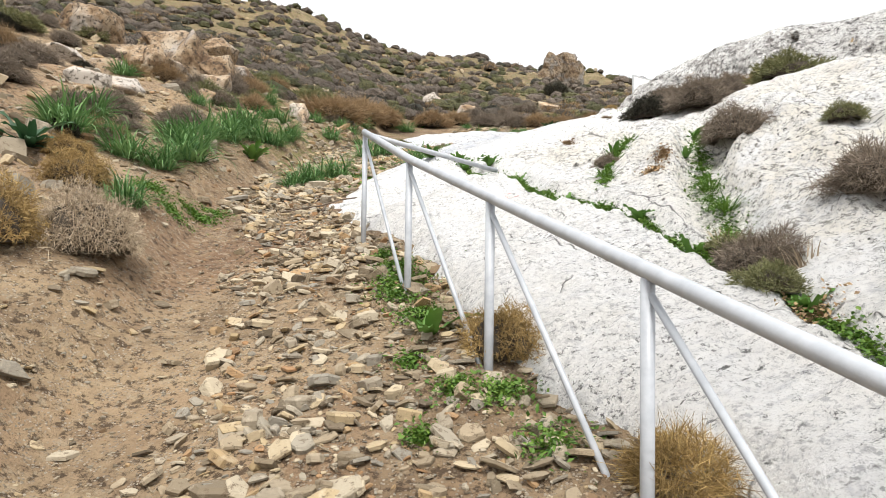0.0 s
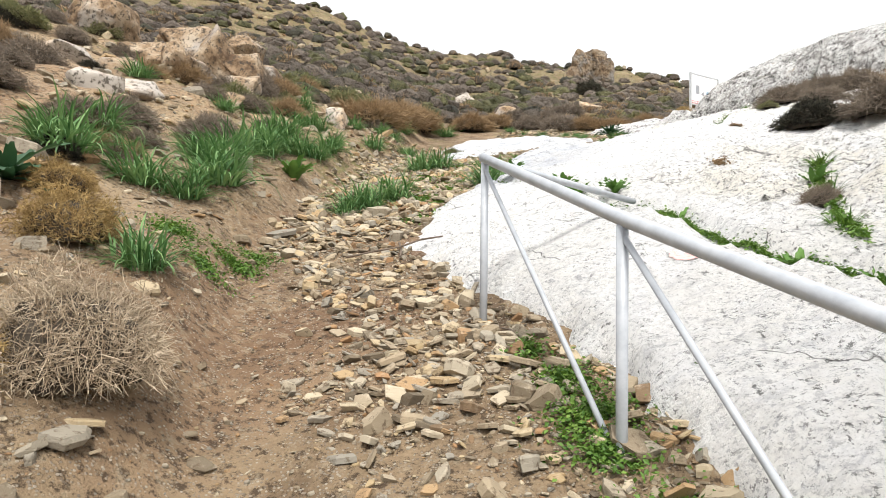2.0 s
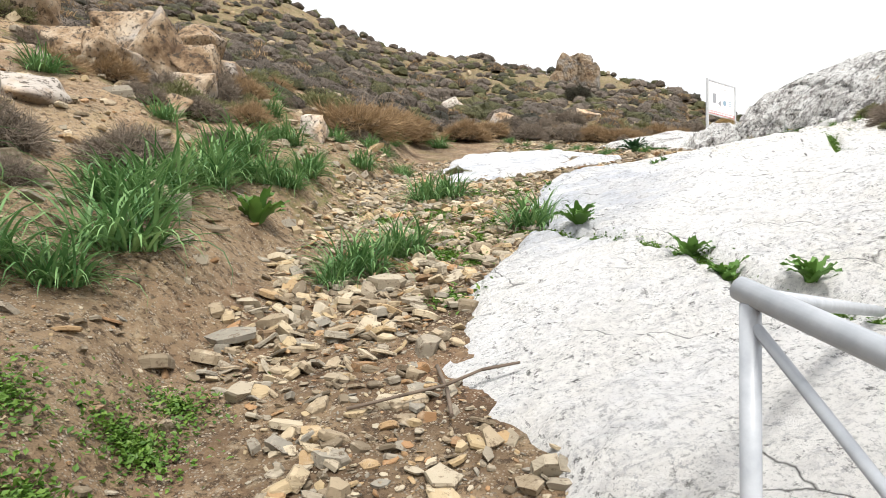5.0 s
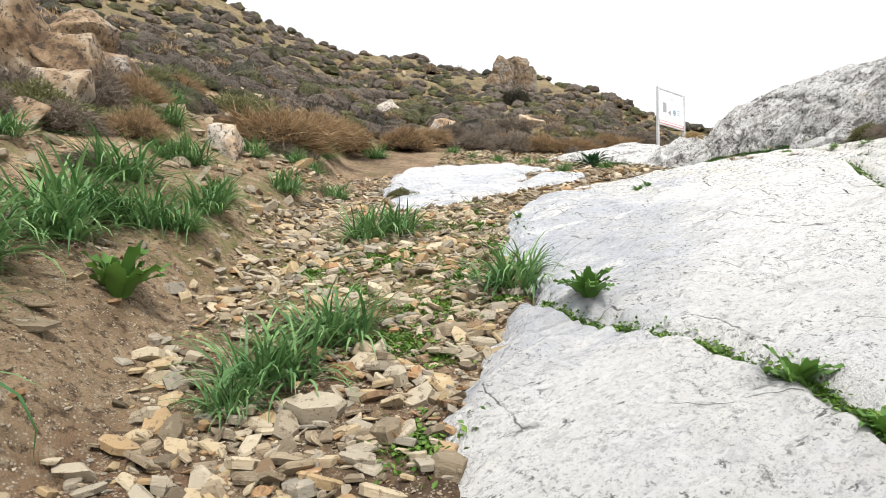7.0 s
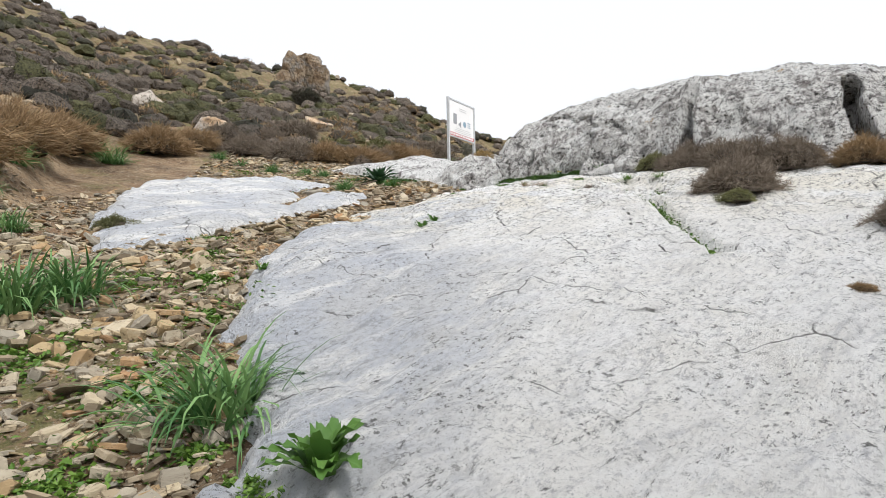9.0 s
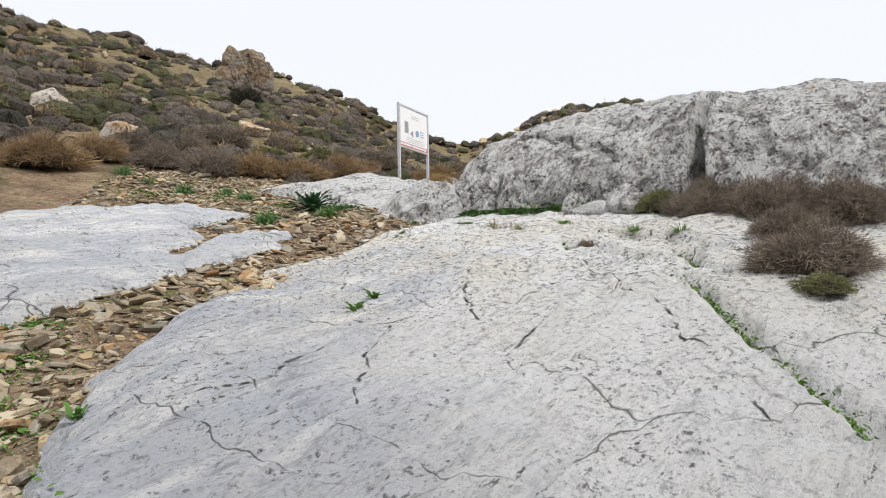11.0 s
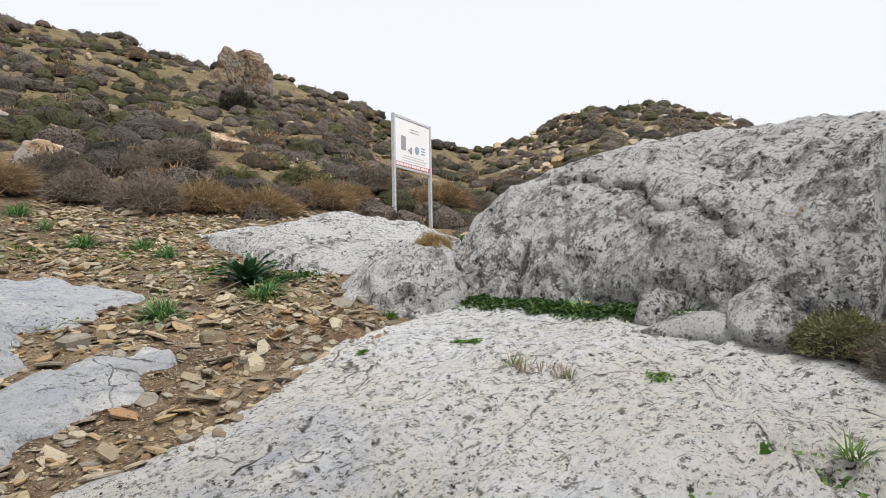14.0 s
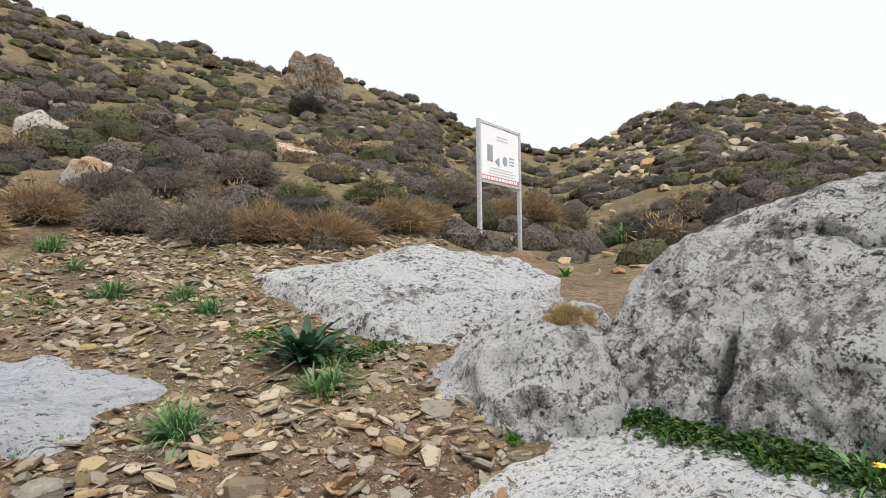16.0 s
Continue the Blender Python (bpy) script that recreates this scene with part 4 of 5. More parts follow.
def scatter(name, shapes, places, material, label, category, smooth_shade=False):
    """Many small copies in one mesh. places: x, y, z, size, squash, turn, tilt, tilt direction."""
    allv, allf, base = [], [], 0
    arrays = [mesh_arrays(m) for m in shapes]
    for k, (x, y, z, size, squash, turn, tx, ty) in enumerate(places):
        v, f = arrays[k % len(arrays)]
        m = np.array(Euler((tx, ty, turn)).to_matrix())
        w = (v * (size, size, size * squash)) @ m.T + (x, y, z)
        allv.append(w)
        allf.append(f + base)
        base += len(v)
    v, f = np.concatenate(allv), np.concatenate(allf)
    me = mesh_from(name, v, f, material, smooth_shade)
    # second slot holds the dark core that paints a bush's inner shade
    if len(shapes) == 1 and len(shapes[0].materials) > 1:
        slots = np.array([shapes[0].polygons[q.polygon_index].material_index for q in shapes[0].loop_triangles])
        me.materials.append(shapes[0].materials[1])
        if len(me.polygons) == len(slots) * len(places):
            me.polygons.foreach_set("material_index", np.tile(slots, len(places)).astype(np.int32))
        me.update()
    return tagged(new(name, me), label, category, kind="stuff")


SIDE_Y = (0, 2, 3, 4.2, 5.3, 6.4, 8, 9, 10.8, 12, 13.5, 14.5, 16)
SIDE_X = (3.0, 1.8, 0.95, 0.2, -0.75, -1.66, -1.5, -1.35, -1.5, -1.3, -0.45, 0.5, 1.2)
# where the trodden earth ends and the stones begin
EARTH_Y = (0, 2.1, 2.6, 3.2, 3.9, 4.8, 5.6, 6.1, 6.5, 7.3, 8.8, 10.3, 11.5, 14, 22)
EARTH_X = (0.35, -0.33, -0.48, -0.71, -1.08, -1.5, -1.95, -2.7, -2.95, -3.15, -3.45, -3.7, -3.8, -4.1, -3.5)


def rail_side(x, y):
    """Distance left of the slab's edge."""
    return np.interp(y, SIDE_Y, SIDE_X) - x


def stone_density(x, y):
    s = rail_side(x, y)
    band = np.interp(y, EARTH_Y, np.interp(EARTH_Y, SIDE_Y, SIDE_X) - np.array(EARTH_X)) + 0.18 * fbm(x * 1.7, y * 1.7, 133, 3)
    d = smooth(-0.12 - 0.4 * smooth(10.5, 12.5, y), 0.05 - 0.4 * smooth(10.5, 12.5, y), s) * smooth(band + 0.18, band - 0.12, s)
    d = d * (0.6 + 0.4 * smooth(-0.5, 0.4, vnoise(x * 1.3, y * 1.3, 131))) * (1 - 0.3 * smooth(11.5, 13.5, y))
    return np.maximum(d, (0.05 + 0.35 * smooth(11, 14, y)) * smooth(-0.1, 0.2, s) * (s < 4.2))


def in_slabs(x, y):
    d = BARE(x, y)
    return d is not None and d > 0.07


def build_stones():
    rnd = random.Random(21)
    small, big = [], []
    tries = np.random.RandomState(22)
    cy = tries.uniform(0.6, 22.5, 190000)
    cx = rail_side(0, cy) - tries.uniform(-0.5, 4.2, 190000)
    ok = tries.uniform(0, 1, 190000) < stone_density(cx, cy)
    for x, y in zip(cx[ok].tolist(), cy[ok].tolist()):
        if len(small) >= 30000:
            break
        if in_slabs(x, y):
            continue
        size = 0.026 + 0.11 * rnd.random() ** 3.2
        if rnd.random() < (0.10 if 6.4 < y < 13 else 0.04):
            size = rnd.uniform(0.10, 0.21)
        flat = 0.65 if y > 12 else 1.0
        z = ground_at(x, y) + size * 0.09
        small.append((x, y, z, size, flat * rnd.uniform(0.7, 1.2), rnd.uniform(0, 6.28), rnd.gauss(0, 0.3) + 0.28, rnd.gauss(0, 0.3)))
    big = [p for p in small if p[3] > 0.1 and 1.0 < p[1] < 17][:290]
    chosen = set(id(p) for p in big)
    for k, (x, y, z, size, sq, turn, tx, ty) in enumerate(big):
        ob = new("stone", STONES[k % 20])
        ob.matrix_basis = Matrix.LocRotScale((x, y, z + 0.012), Euler((tx, ty, turn)), (size, size, size * sq))
        tagged(ob, ("flat tan broken stone lying on the path", "angular buff stone lying loose on the path", "grey-brown flat stone on the stony path")[k % 3], "stone", "loose stones on the path")
    scatter("loose_stones", STONES, [p for p in small if id(p) not in chosen], STONE, "small flat tan and grey stones strewn over the path", "stones")
    grit = []
    gy = tries.uniform(0.6, 16.5, 15000)
    gx = rail_side(0, gy) - tries.uniform(0, 3.6, 15000)
    for x, y in zip(gx.tolist(), gy.tolist()):
        if in_slabs(x, y):
            continue
        size = 0.009 + 0.022 * rnd.random() ** 2
        grit.append((x, y, ground_at(x, y) + size * 0.1, size, 1, rnd.uniform(0, 6.28), rnd.gauss(0, 0.4), rnd.gauss(0, 0.4)))
    scatter("gravel", STONES[:6], grit, STONE, "fine tan gravel scattered over bare earth", "gravel")


build_stones()
# notable larger stones
NOTABLE = [(-2.77, 6.43, 0.30, 0.5), (-1.72, 6.55, 0.17, 1.3), (-2.00, 6.72, 0.18, 1.2), (-2.03, 7.79, 0.20, 1.5), (-1.95, 7.72, 0.17, 1.5), (-2.22, 7.44, 0.27, 0.7), (-1.69, 6.70, 0.17, 1.4),
           (0.71, 2.42, 0.13, 1.6), (0.61, 2.89, 0.11, 1.5), (0.29, 2.80, 0.14, 0.9), (-0.17, 3.41, 0.12, 1.2), (-1.48, 3.04, 0.2, 1.5), (-2.75, 6.22, 0.18, 1.2), (-2.86, 5.98, 0.19, 0.9),
           (0.27, 2.46, 0.16, 1.1), (-0.15, 2.43, 0.15, 0.7), (-0.26, 4.13, 0.17, 1.3), (-0.21, 14.66, 0.17, 1.3), (-0.09, 14.28, 0.24, 0.6), (-1.51, 16.4, 0.19, 1.4), (0.22, 15.19, 0.15, 1.2),
           (0.44, 14.94, 0.13, 1.1), (-3.55, 7.45, 0.17, 0.9), (-1.2, 15.0, 0.2, 1.2), (-1.05, 14.75, 0.22, 1.1), (-0.9, 14.9, 0.16, 1.3), (-2.35, 12.0, 0.16, 1.3), (-1.75, 8.0, 0.2, 1.1), (-1.9, 7.3, 0.19, 1.2)]
for k, (x, y, size, sq) in enumerate(NOTABLE):
    ob = new("stone", STONES[(k * 5) % 20])
    ob.matrix_basis = Matrix.LocRotScale((x, y, ground_at(x, y) + size * 0.16), Euler((0.25, 0.1 * (k % 3 - 1), k * 1.3)), (size, size, size * sq))
    tagged(ob, ("large flat buff stone resting on the path", "blocky orange-brown stone among smaller stones", "large angular grey stone beside the slab")[k % 3], "stone", "large stones on the path")


# ---------------------------------------------------------------- plants
def ribbon(verts, faces, base, heading, lean, length, width, segs=5, droop=1.0, rnd=None, fold=0.0, taper=1.0):
    """A strap leaf that rises and arches over."""
    side = np.array([-math.sin(heading), math.cos(heading), 0])
    out = np.array([math.cos(heading), math.sin(heading), 0])
    p = np.array(base, float)
    ang = lean
    start = len(verts)
    for i in range(segs + 1):
        u = i / segs
        w = width * (min(1, 0.55 + 2 * u) * (1 - u ** (2.2 * taper)) + 0.03)
        if fold:
            verts.append(tuple(p - side * w / 2 + np.array([0, 0, fold * w])))
            verts.append(tuple(p))
            verts.append(tuple(p + side * w / 2 + np.array([0, 0, fold * w])))
        else:
            verts.append(tuple(p - side * w / 2))
            verts.append(tuple(p + side * w / 2))
        p = p + (out * math.sin(ang) + np.array([0, 0, 1]) * math.cos(ang)) * length / segs
        ang += droop * (0.25 + 0.9 * u) / segs * 2
    k = 3 if fold else 2
    for i in range(segs):
        for j in range(k - 1):
            a = start + i * k + j
            faces.append((a, a + 1, a + k + 1, a + k))


def tuft_mesh(name, seed, leaves, length, width, spread_r, material, lean=(0.1, 0.75), droop=(0.5, 1.4)):
    rnd = random.Random(seed)
    v, f = [], []
    for _ in range(leaves):
        h = rnd.uniform(0, math.tau)
        r = spread_r * rnd.random() ** 0.5
        ribbon(v, f, (r * math.cos(h + 0.5), r * math.sin(h + 0.5), -0.03), h + rnd.gauss(0, 0.4), rnd.uniform(*lean), length * rnd.uniform(0.6, 1.15), width * rnd.uniform(0.7, 1.2), 6, rnd.uniform(*droop), rnd, 0.18)
    return mesh_from(name, v, f, material)


FANS = [tuft_mesh("leaf_fan", 200 + k, 15, 0.50, 0.022, 0.06, GREEN, (0.05, 1.2), (0.6, 2.3)) for k in range(8)]


def foot_at_y(y):
    return float(np.interp(y, FOOT_Y, FOOT_X))


def place_tufts():
    spots = [(-3.5, 6.45, 1.15), (-3.95, 7.0, 1.0), (-4.05, 7.5, 1.1), (-4.3, 8.5, 1.1), (-4.05, 8.15, 1.0), (-2.55, 7.72, 0.92), (-2.38, 8.2, 0.95), (-2.62, 7.45, 0.55), (-2.75, 10.35, 0.95), (-2.5, 10.55, 0.9),
             (-1.42, 9.02, 0.95), (-3.85, 9.5, 0.8), (-5.3, 11.4, 0.7), (-3.9, 11.3, 0.75), (-3.95, 8.8, 0.9), (-4.6, 10.6, 0.85), (-4.3, 17.3, 0.9), (-4.5, 14.5, 0.7), (-4.0, 5.3, 1.0), (-3.7, 5.75, 0.9),
             (-4.45, 9.3, 1.0), (-4.6, 6.2, 0.9), (-4.4, 5.6, 0.8), (-6.3, 8.6, 0.7), (-5.2, 9.0, 0.6), (-3.6, 12.2, 0.6), (-4.7, 17.6, 0.8), (-4.15, 12.9, 0.6), (-3.75, 9.0, 0.6), (-5.9, 12.4, 0.7),
             (-0.9, 17.2, 0.4), (-1.8, 17.6, 0.45), (-1.2, 17.6, 0.4), (-2.85, 18.9, 0.5), (-0.62, 15.25, 0.45), (0.12, 15.62, 0.38), (5.4, 23.1, 1.0), (4.6, 23.0, 0.7)]
    rnd = random.Random(31)
    for _ in range(9):
        y = rnd.uniform(4.2, 12.5)
        spots.append((foot_at_y(y) - rnd.uniform(0.35, 1.7), y, rnd.uniform(0.55, 0.95)))
    for k, (x, y, s) in enumerate(spots):
        t = thing("asphodel_tuft", x, y, ground_at(x, y), "tuft of arching green strap leaves growing from stony soil" if s > 0.65 else "small tuft of narrow green leaves in gravel", "grass tuft", "leafy tufts by the path", rz=k * 77)
        for j in range(12):
            ob = new("leaf_fan", FANS[(k + j) % 8])
            ob.parent = t
            a, d = j * 2.4 + k, 0.05 * s * math.sqrt(j)
            ob.matrix_basis = Matrix.LocRotScale((d * math.cos(a), d * math.sin(a), 0), Euler((0, 0, j * 1.9)), (s, s, s * (0.9 + 0.08 * (j % 4))))


place_tufts()


def broad_leaf(length, width, material, bend=0.9):
    bm = bmesh.new()
    rows, n = [], 9
    p, ang = Vector((0, 0, 0)), 0.35
    for i in range(n + 1):
        u = i / n
        w = width * math.sin(math.pi * min(1, 0.06 + 0.94 * u) ** 0.8) ** 0.8 * 0.5 + 0.003
        wave = 0.012 * math.sin(i * 2.1)
        rows.append([bm.verts.new(p + Vector((0, -w, 0.25 * w + wave))), bm.verts.new(p + Vector((0, -w * 0.5, 0.06 * w))), bm.verts.new(p), bm.verts.new(p + Vector((0, w * 0.5, 0.06 * w))), bm.verts.new(p + Vector((0, w, 0.25 * w - wave)))])
        p = p + Vector((math.sin(ang), 0, math.cos(ang))) * (length / n)
        ang += bend / n * (0.6 + u)
    for a, b in zip(rows, rows[1:]):
        for j in range(4):
            bm.faces.new((a[j], a[j + 1], b[j + 1], b[j])).smooth = True
    me = bpy.data.meshes.new("leaf")
    bm.to_mesh(me)
    bm.free()
    me.materials.append(material)
    return me


LEAVES = [broad_leaf(0.22, 0.062, BROAD), broad_leaf(0.19, 0.056, BROAD, 1.2), broad_leaf(0.16, 0.05, BROAD, 0.6)]
DARKLEAVES = [broad_leaf(0.36, 0.065, SQUILL, 0.8), broad_leaf(0.3, 0.06, SQUILL, 1.1)]


def rosette(name, x, y, scale, count, shapes, label, seed, tilt=(-0.15, 0.65)):
    rnd = random.Random(seed)
    t = thing(name, x, y, top_of(x, y) + 0.01, label, "plant", rz=rnd.uniform(0, 360))
    for i in range(count):
        ob = new("leaf", shapes[i % len(shapes)])
        ob.parent = t
        u = (i + 0.5) / count
        h = i * 2.4 + rnd.uniform(-0.3, 0.3)
        s = scale * rnd.uniform(0.75, 1.1)
        ob.matrix_basis = Matrix.LocRotScale((0.02 * math.cos(h), 0.02 * math.sin(h), -0.02), Euler((0, tilt[0] + (tilt[1] - tilt[0]) * u, 0)).to_matrix().to_4x4().to_quaternion(), (s, s, s))
        ob.matrix_basis = Euler((0, 0, h)).to_matrix().to_4x4() @ ob.matrix_basis
    return t


for k, (x, y, s, n) in enumerate(((-1.0, 8.28, 1.1, 26), (-0.37, 7.25, 0.9, 14), (-0.22, 6.98, 0.8, 12), (0.1, 6.72, 0.9, 14), (0.5, 5.95, 0.7, 8), (0.99, 5.02, 0.7, 8), (1.49, 4.37, 0.75, 8), (1.75, 3.9, 0.7, 7), (1.25, 4.75, 0.5, 6),
                                  (2.1, 3.1, 0.8, 8), (1.9, 5.6, 0.7, 9), (2.12, 6.5, 0.8, 9), (1.35, 6.1, 0.7, 9), (1.85, 12.15, 0.45, 6), (2.05, 11.45, 0.45, 6), (-1.38, 10.75, 0.55, 7), (3.05, 12.45, 1.0, 9), (2.75, 19.0, 0.9, 9))):
    rosette("leafy_plant", x, y, s, n, LEAVES, "bright green broad-leaved plant rooted in a rock crevice", 300 + k)
rosette("leafy_plant", -3.5, 7.95, 1.5, 26, LEAVES, "upright green broad-leaved plant on the earth bank", 330, (-0.3, 0.4))
for k, (x, y) in enumerate(((0.0, 11.68), (-0.13, 11.55))):
    rosette("leafy_plant", x, y, 0.42, 14, LEAVES, "small upright green weed in a slab crack", 340 + k, (0.0, 0.6))
rosette("leafy_plant", 0.42, 3.3, 1.5, 7, LEAVES, "large glossy green leaves beside the handrail", 331, (0.2, 0.9))
rosette("squill_plant", -0.05, 16.05, 1.15, 44, DARKLEAVES, "dark glossy rosette of pointed leaves by a boulder", 332, (0.0, 0.85))
rosette("squill_plant", -3.45, 4.4, 1.2, 18, DARKLEAVES, "dark green leafy rosette at the foot of the slope", 333, (0.05, 1.1))
rosette("leafy_plant", -4.2, 18.6, 1.1, 14, LEAVES, "green broad-leaved plant at the foot of the hill", 334)


# ---------------------------------------------------------------- shrubs
def fuzz_mesh(name, seed, twigs, material, long=0.2, thin=0.02, squash=0.7, core=True, loose=0.12, forks=1, tangle=0.55):
    """A cushion of short twigs over a dome, one unit in radius."""
    rnd = np.random.RandomState(seed)
    v, f = [], []
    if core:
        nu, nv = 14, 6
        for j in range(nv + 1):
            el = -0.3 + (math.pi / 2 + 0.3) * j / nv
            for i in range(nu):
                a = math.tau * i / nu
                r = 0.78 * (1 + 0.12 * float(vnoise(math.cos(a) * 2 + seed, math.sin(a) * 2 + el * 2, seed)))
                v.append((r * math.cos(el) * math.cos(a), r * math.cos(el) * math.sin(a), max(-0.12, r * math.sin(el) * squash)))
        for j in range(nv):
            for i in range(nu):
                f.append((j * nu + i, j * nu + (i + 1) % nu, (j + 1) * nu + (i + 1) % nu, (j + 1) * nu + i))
    for _ in range(twigs):
        a = rnd.uniform(0, math.tau)
        sz = rnd.uniform(-0.1, 1)
        c = math.sqrt(max(0, 1 - sz * sz))
        n = np.array([c * math.cos(a), c * math.sin(a), sz])
        bumpy = 1 + 0.12 * math.sin(n[0] * 9 + n[2] * 7 + seed) * math.sin(n[1] * 8 + seed) + 0.24 * math.sin(n[0] * 4.1 + seed) * math.cos(n[1] * 3.7 + n[2] * 2.9 + seed * 1.3)
        base = n * np.array([1, 1, squash]) * bumpy * rnd.uniform(0.62, 0.98)
        for _k in range(forks):
            d = n * min(1.0, 0.55 / tangle) + rnd.normal(0, tangle, 3)
            d /= np.linalg.norm(d)
            ln = long * rnd.uniform(0.5, 1.2) * (1 + loose * rnd.randn())
            side = np.cross(d, rnd.normal(0, 1, 3))
            side *= thin / (np.linalg.norm(side) + 1e-9)
            tip = base + d * ln
            k = len(v)
            v += [tuple(base - side), tuple(base + side), tuple(tip + side * 0.4), tuple(tip - side * 0.4)]
            f.append((k, k + 1, k + 2, k + 3))
    me = mesh_from(name, v, f, material, False)
    # the core dome is coloured dark to stand in for shade between twigs
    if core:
        me.materials.append(INNER_SHADE)
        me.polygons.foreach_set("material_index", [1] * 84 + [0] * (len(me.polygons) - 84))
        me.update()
    return me


def stem_mesh(seed):
    bm = bmesh.new()
    rnd = random.Random(seed)
    for _ in range(14):
        a, e = rnd.uniform(0, math.tau), rnd.uniform(0.3, 1.4)
        tube(bm, (0, 0, -0.1), (0.85 * math.cos(a) * math.cos(e), 0.85 * math.sin(a) * math.cos(e), 0.6 * math.sin(e)), 0.03, 5, 0.008)
    me = bpy.data.meshes.new("trunk")
    bm.to_mesh(me)
    bm.free()
    me.materials.append(STEM)
    return me


STEMS = stem_mesh(5)
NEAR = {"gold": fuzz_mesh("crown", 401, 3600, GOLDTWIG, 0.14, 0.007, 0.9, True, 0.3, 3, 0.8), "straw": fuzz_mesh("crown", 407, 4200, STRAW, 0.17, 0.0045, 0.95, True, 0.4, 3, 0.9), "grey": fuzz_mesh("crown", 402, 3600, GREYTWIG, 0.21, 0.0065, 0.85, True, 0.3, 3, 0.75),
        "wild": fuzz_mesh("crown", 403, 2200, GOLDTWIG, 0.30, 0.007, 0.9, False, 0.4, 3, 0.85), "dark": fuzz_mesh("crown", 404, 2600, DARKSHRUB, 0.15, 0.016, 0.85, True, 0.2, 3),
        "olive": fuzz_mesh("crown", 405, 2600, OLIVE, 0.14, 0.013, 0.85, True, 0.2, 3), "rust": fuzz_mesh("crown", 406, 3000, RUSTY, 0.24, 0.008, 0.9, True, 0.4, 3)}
LABELS = {"gold": "golden-brown thorny cushion bush with dense dry twigs", "grey": "dry grey-brown cushion bush of fine twigs", "straw": "dry straw-coloured bush of tangled bare twigs", "wild": "straggly dry bush with loose golden twigs",
          "dark": "dark green rounded evergreen bush", "olive": "low olive-green rounded bush", "rust": "rusty brown brush of dry stalks"}


def bush(kind, x, y, r, z=None, tall=1.0, turn=0.0):
    t = thing("bush", x, y, top_of(x, y) if z is None else z, LABELS[kind], "bush", kind + " bushes", rz=turn)
    for nm, me in (("crown", NEAR[kind]), ("trunk", STEMS)):
        ob = new(nm, me)
        ob.parent = t
        ob.scale = (r * (1 + 0.16 * math.sin(x * 31 + y * 17)), r * (1 + 0.16 * math.sin(x * 13 - y * 29)), r * tall)
    return t


BUSHES = [("grey", 2.95, 12.3, 0.27, 1), ("grey", 3.25, 11.75, 0.3, 1), ("dark", 2.78, 12.72, 0.2, 1), ("rust", 3.5, 11.35, 0.2, 1), ("gold", 0.82, 3.16, 0.22, 1), ("wild", 1.5, 2.3, 0.16, 1), ("gold", -1.98, 2.85, 0.33, 1.1), ("straw", -1.76, 3.32, 0.3, 1.2), ("gold", -2.75, 4.2, 0.3, 0.95), ("gold", -3.3, 4.65, 0.24, 0.8), ("olive", -5.2, 4.9, 0.5, 0.9),
          ("grey", -4.4, 7.6, 0.42, 0.8), ("dark", 1.8, 7.75, 0.3, 0.9), ("grey", 2.3, 7.5, 0.38, 0.85), ("grey", 2.3, 5.6, 0.27, 1), ("grey", 1.3, 5.75, 0.118, 1),
          ("grey", 2.08, 3.75, 0.25, 0.9), ("olive", 1.95, 3.95, 0.16, 0.8), ("olive", 2, 3.3, 0.17, 0.8), ("grey", 2.68, 3.9, 0.3, 0.9), ("olive", 2.85, 4.95, 0.126, 1), ("olive", 3.4, 8.3, 0.45, 0.7), ("grey", 2.9, 8.7, 0.148, 1), ("rust", 1.3, 8.6, 0.07, 0.5),
          ("grey", 2.75, 12.2, 0.237, 1), ("grey", 3, 11.75, 0.296, 1), ("grey", 3.3, 11.3, 0.311, 1), ("rust", 3.75, 10.95, 0.222, 1), ("olive", 2.68, 12.6, 0.185, 1), ("grey", 2.58, 11.15, 0.23, 0.9), ("grey", 2.2, 10.58, 0.31, 0.8),
          ("olive", 1.98, 10.3, 0.14, 0.7), ("grey", 2.3, 9.2, 0.207, 1), ("grey", 1.55, 11.84, 0.085, 0.9), ("gold", 1.42, 15.2, 0.14, 1.1),
          ("olive", -2.85, 12.55, 0.2, 0.7), ("grey", -4.6, 13, 0.3, 0.8)]
for k, (kind, x, y, r, tall) in enumerate(BUSHES):
    z = 4.6 if (x, y) == (1.42, 15.2) else None
    bush(kind, x, y, r, z, tall, 53.0 * k)


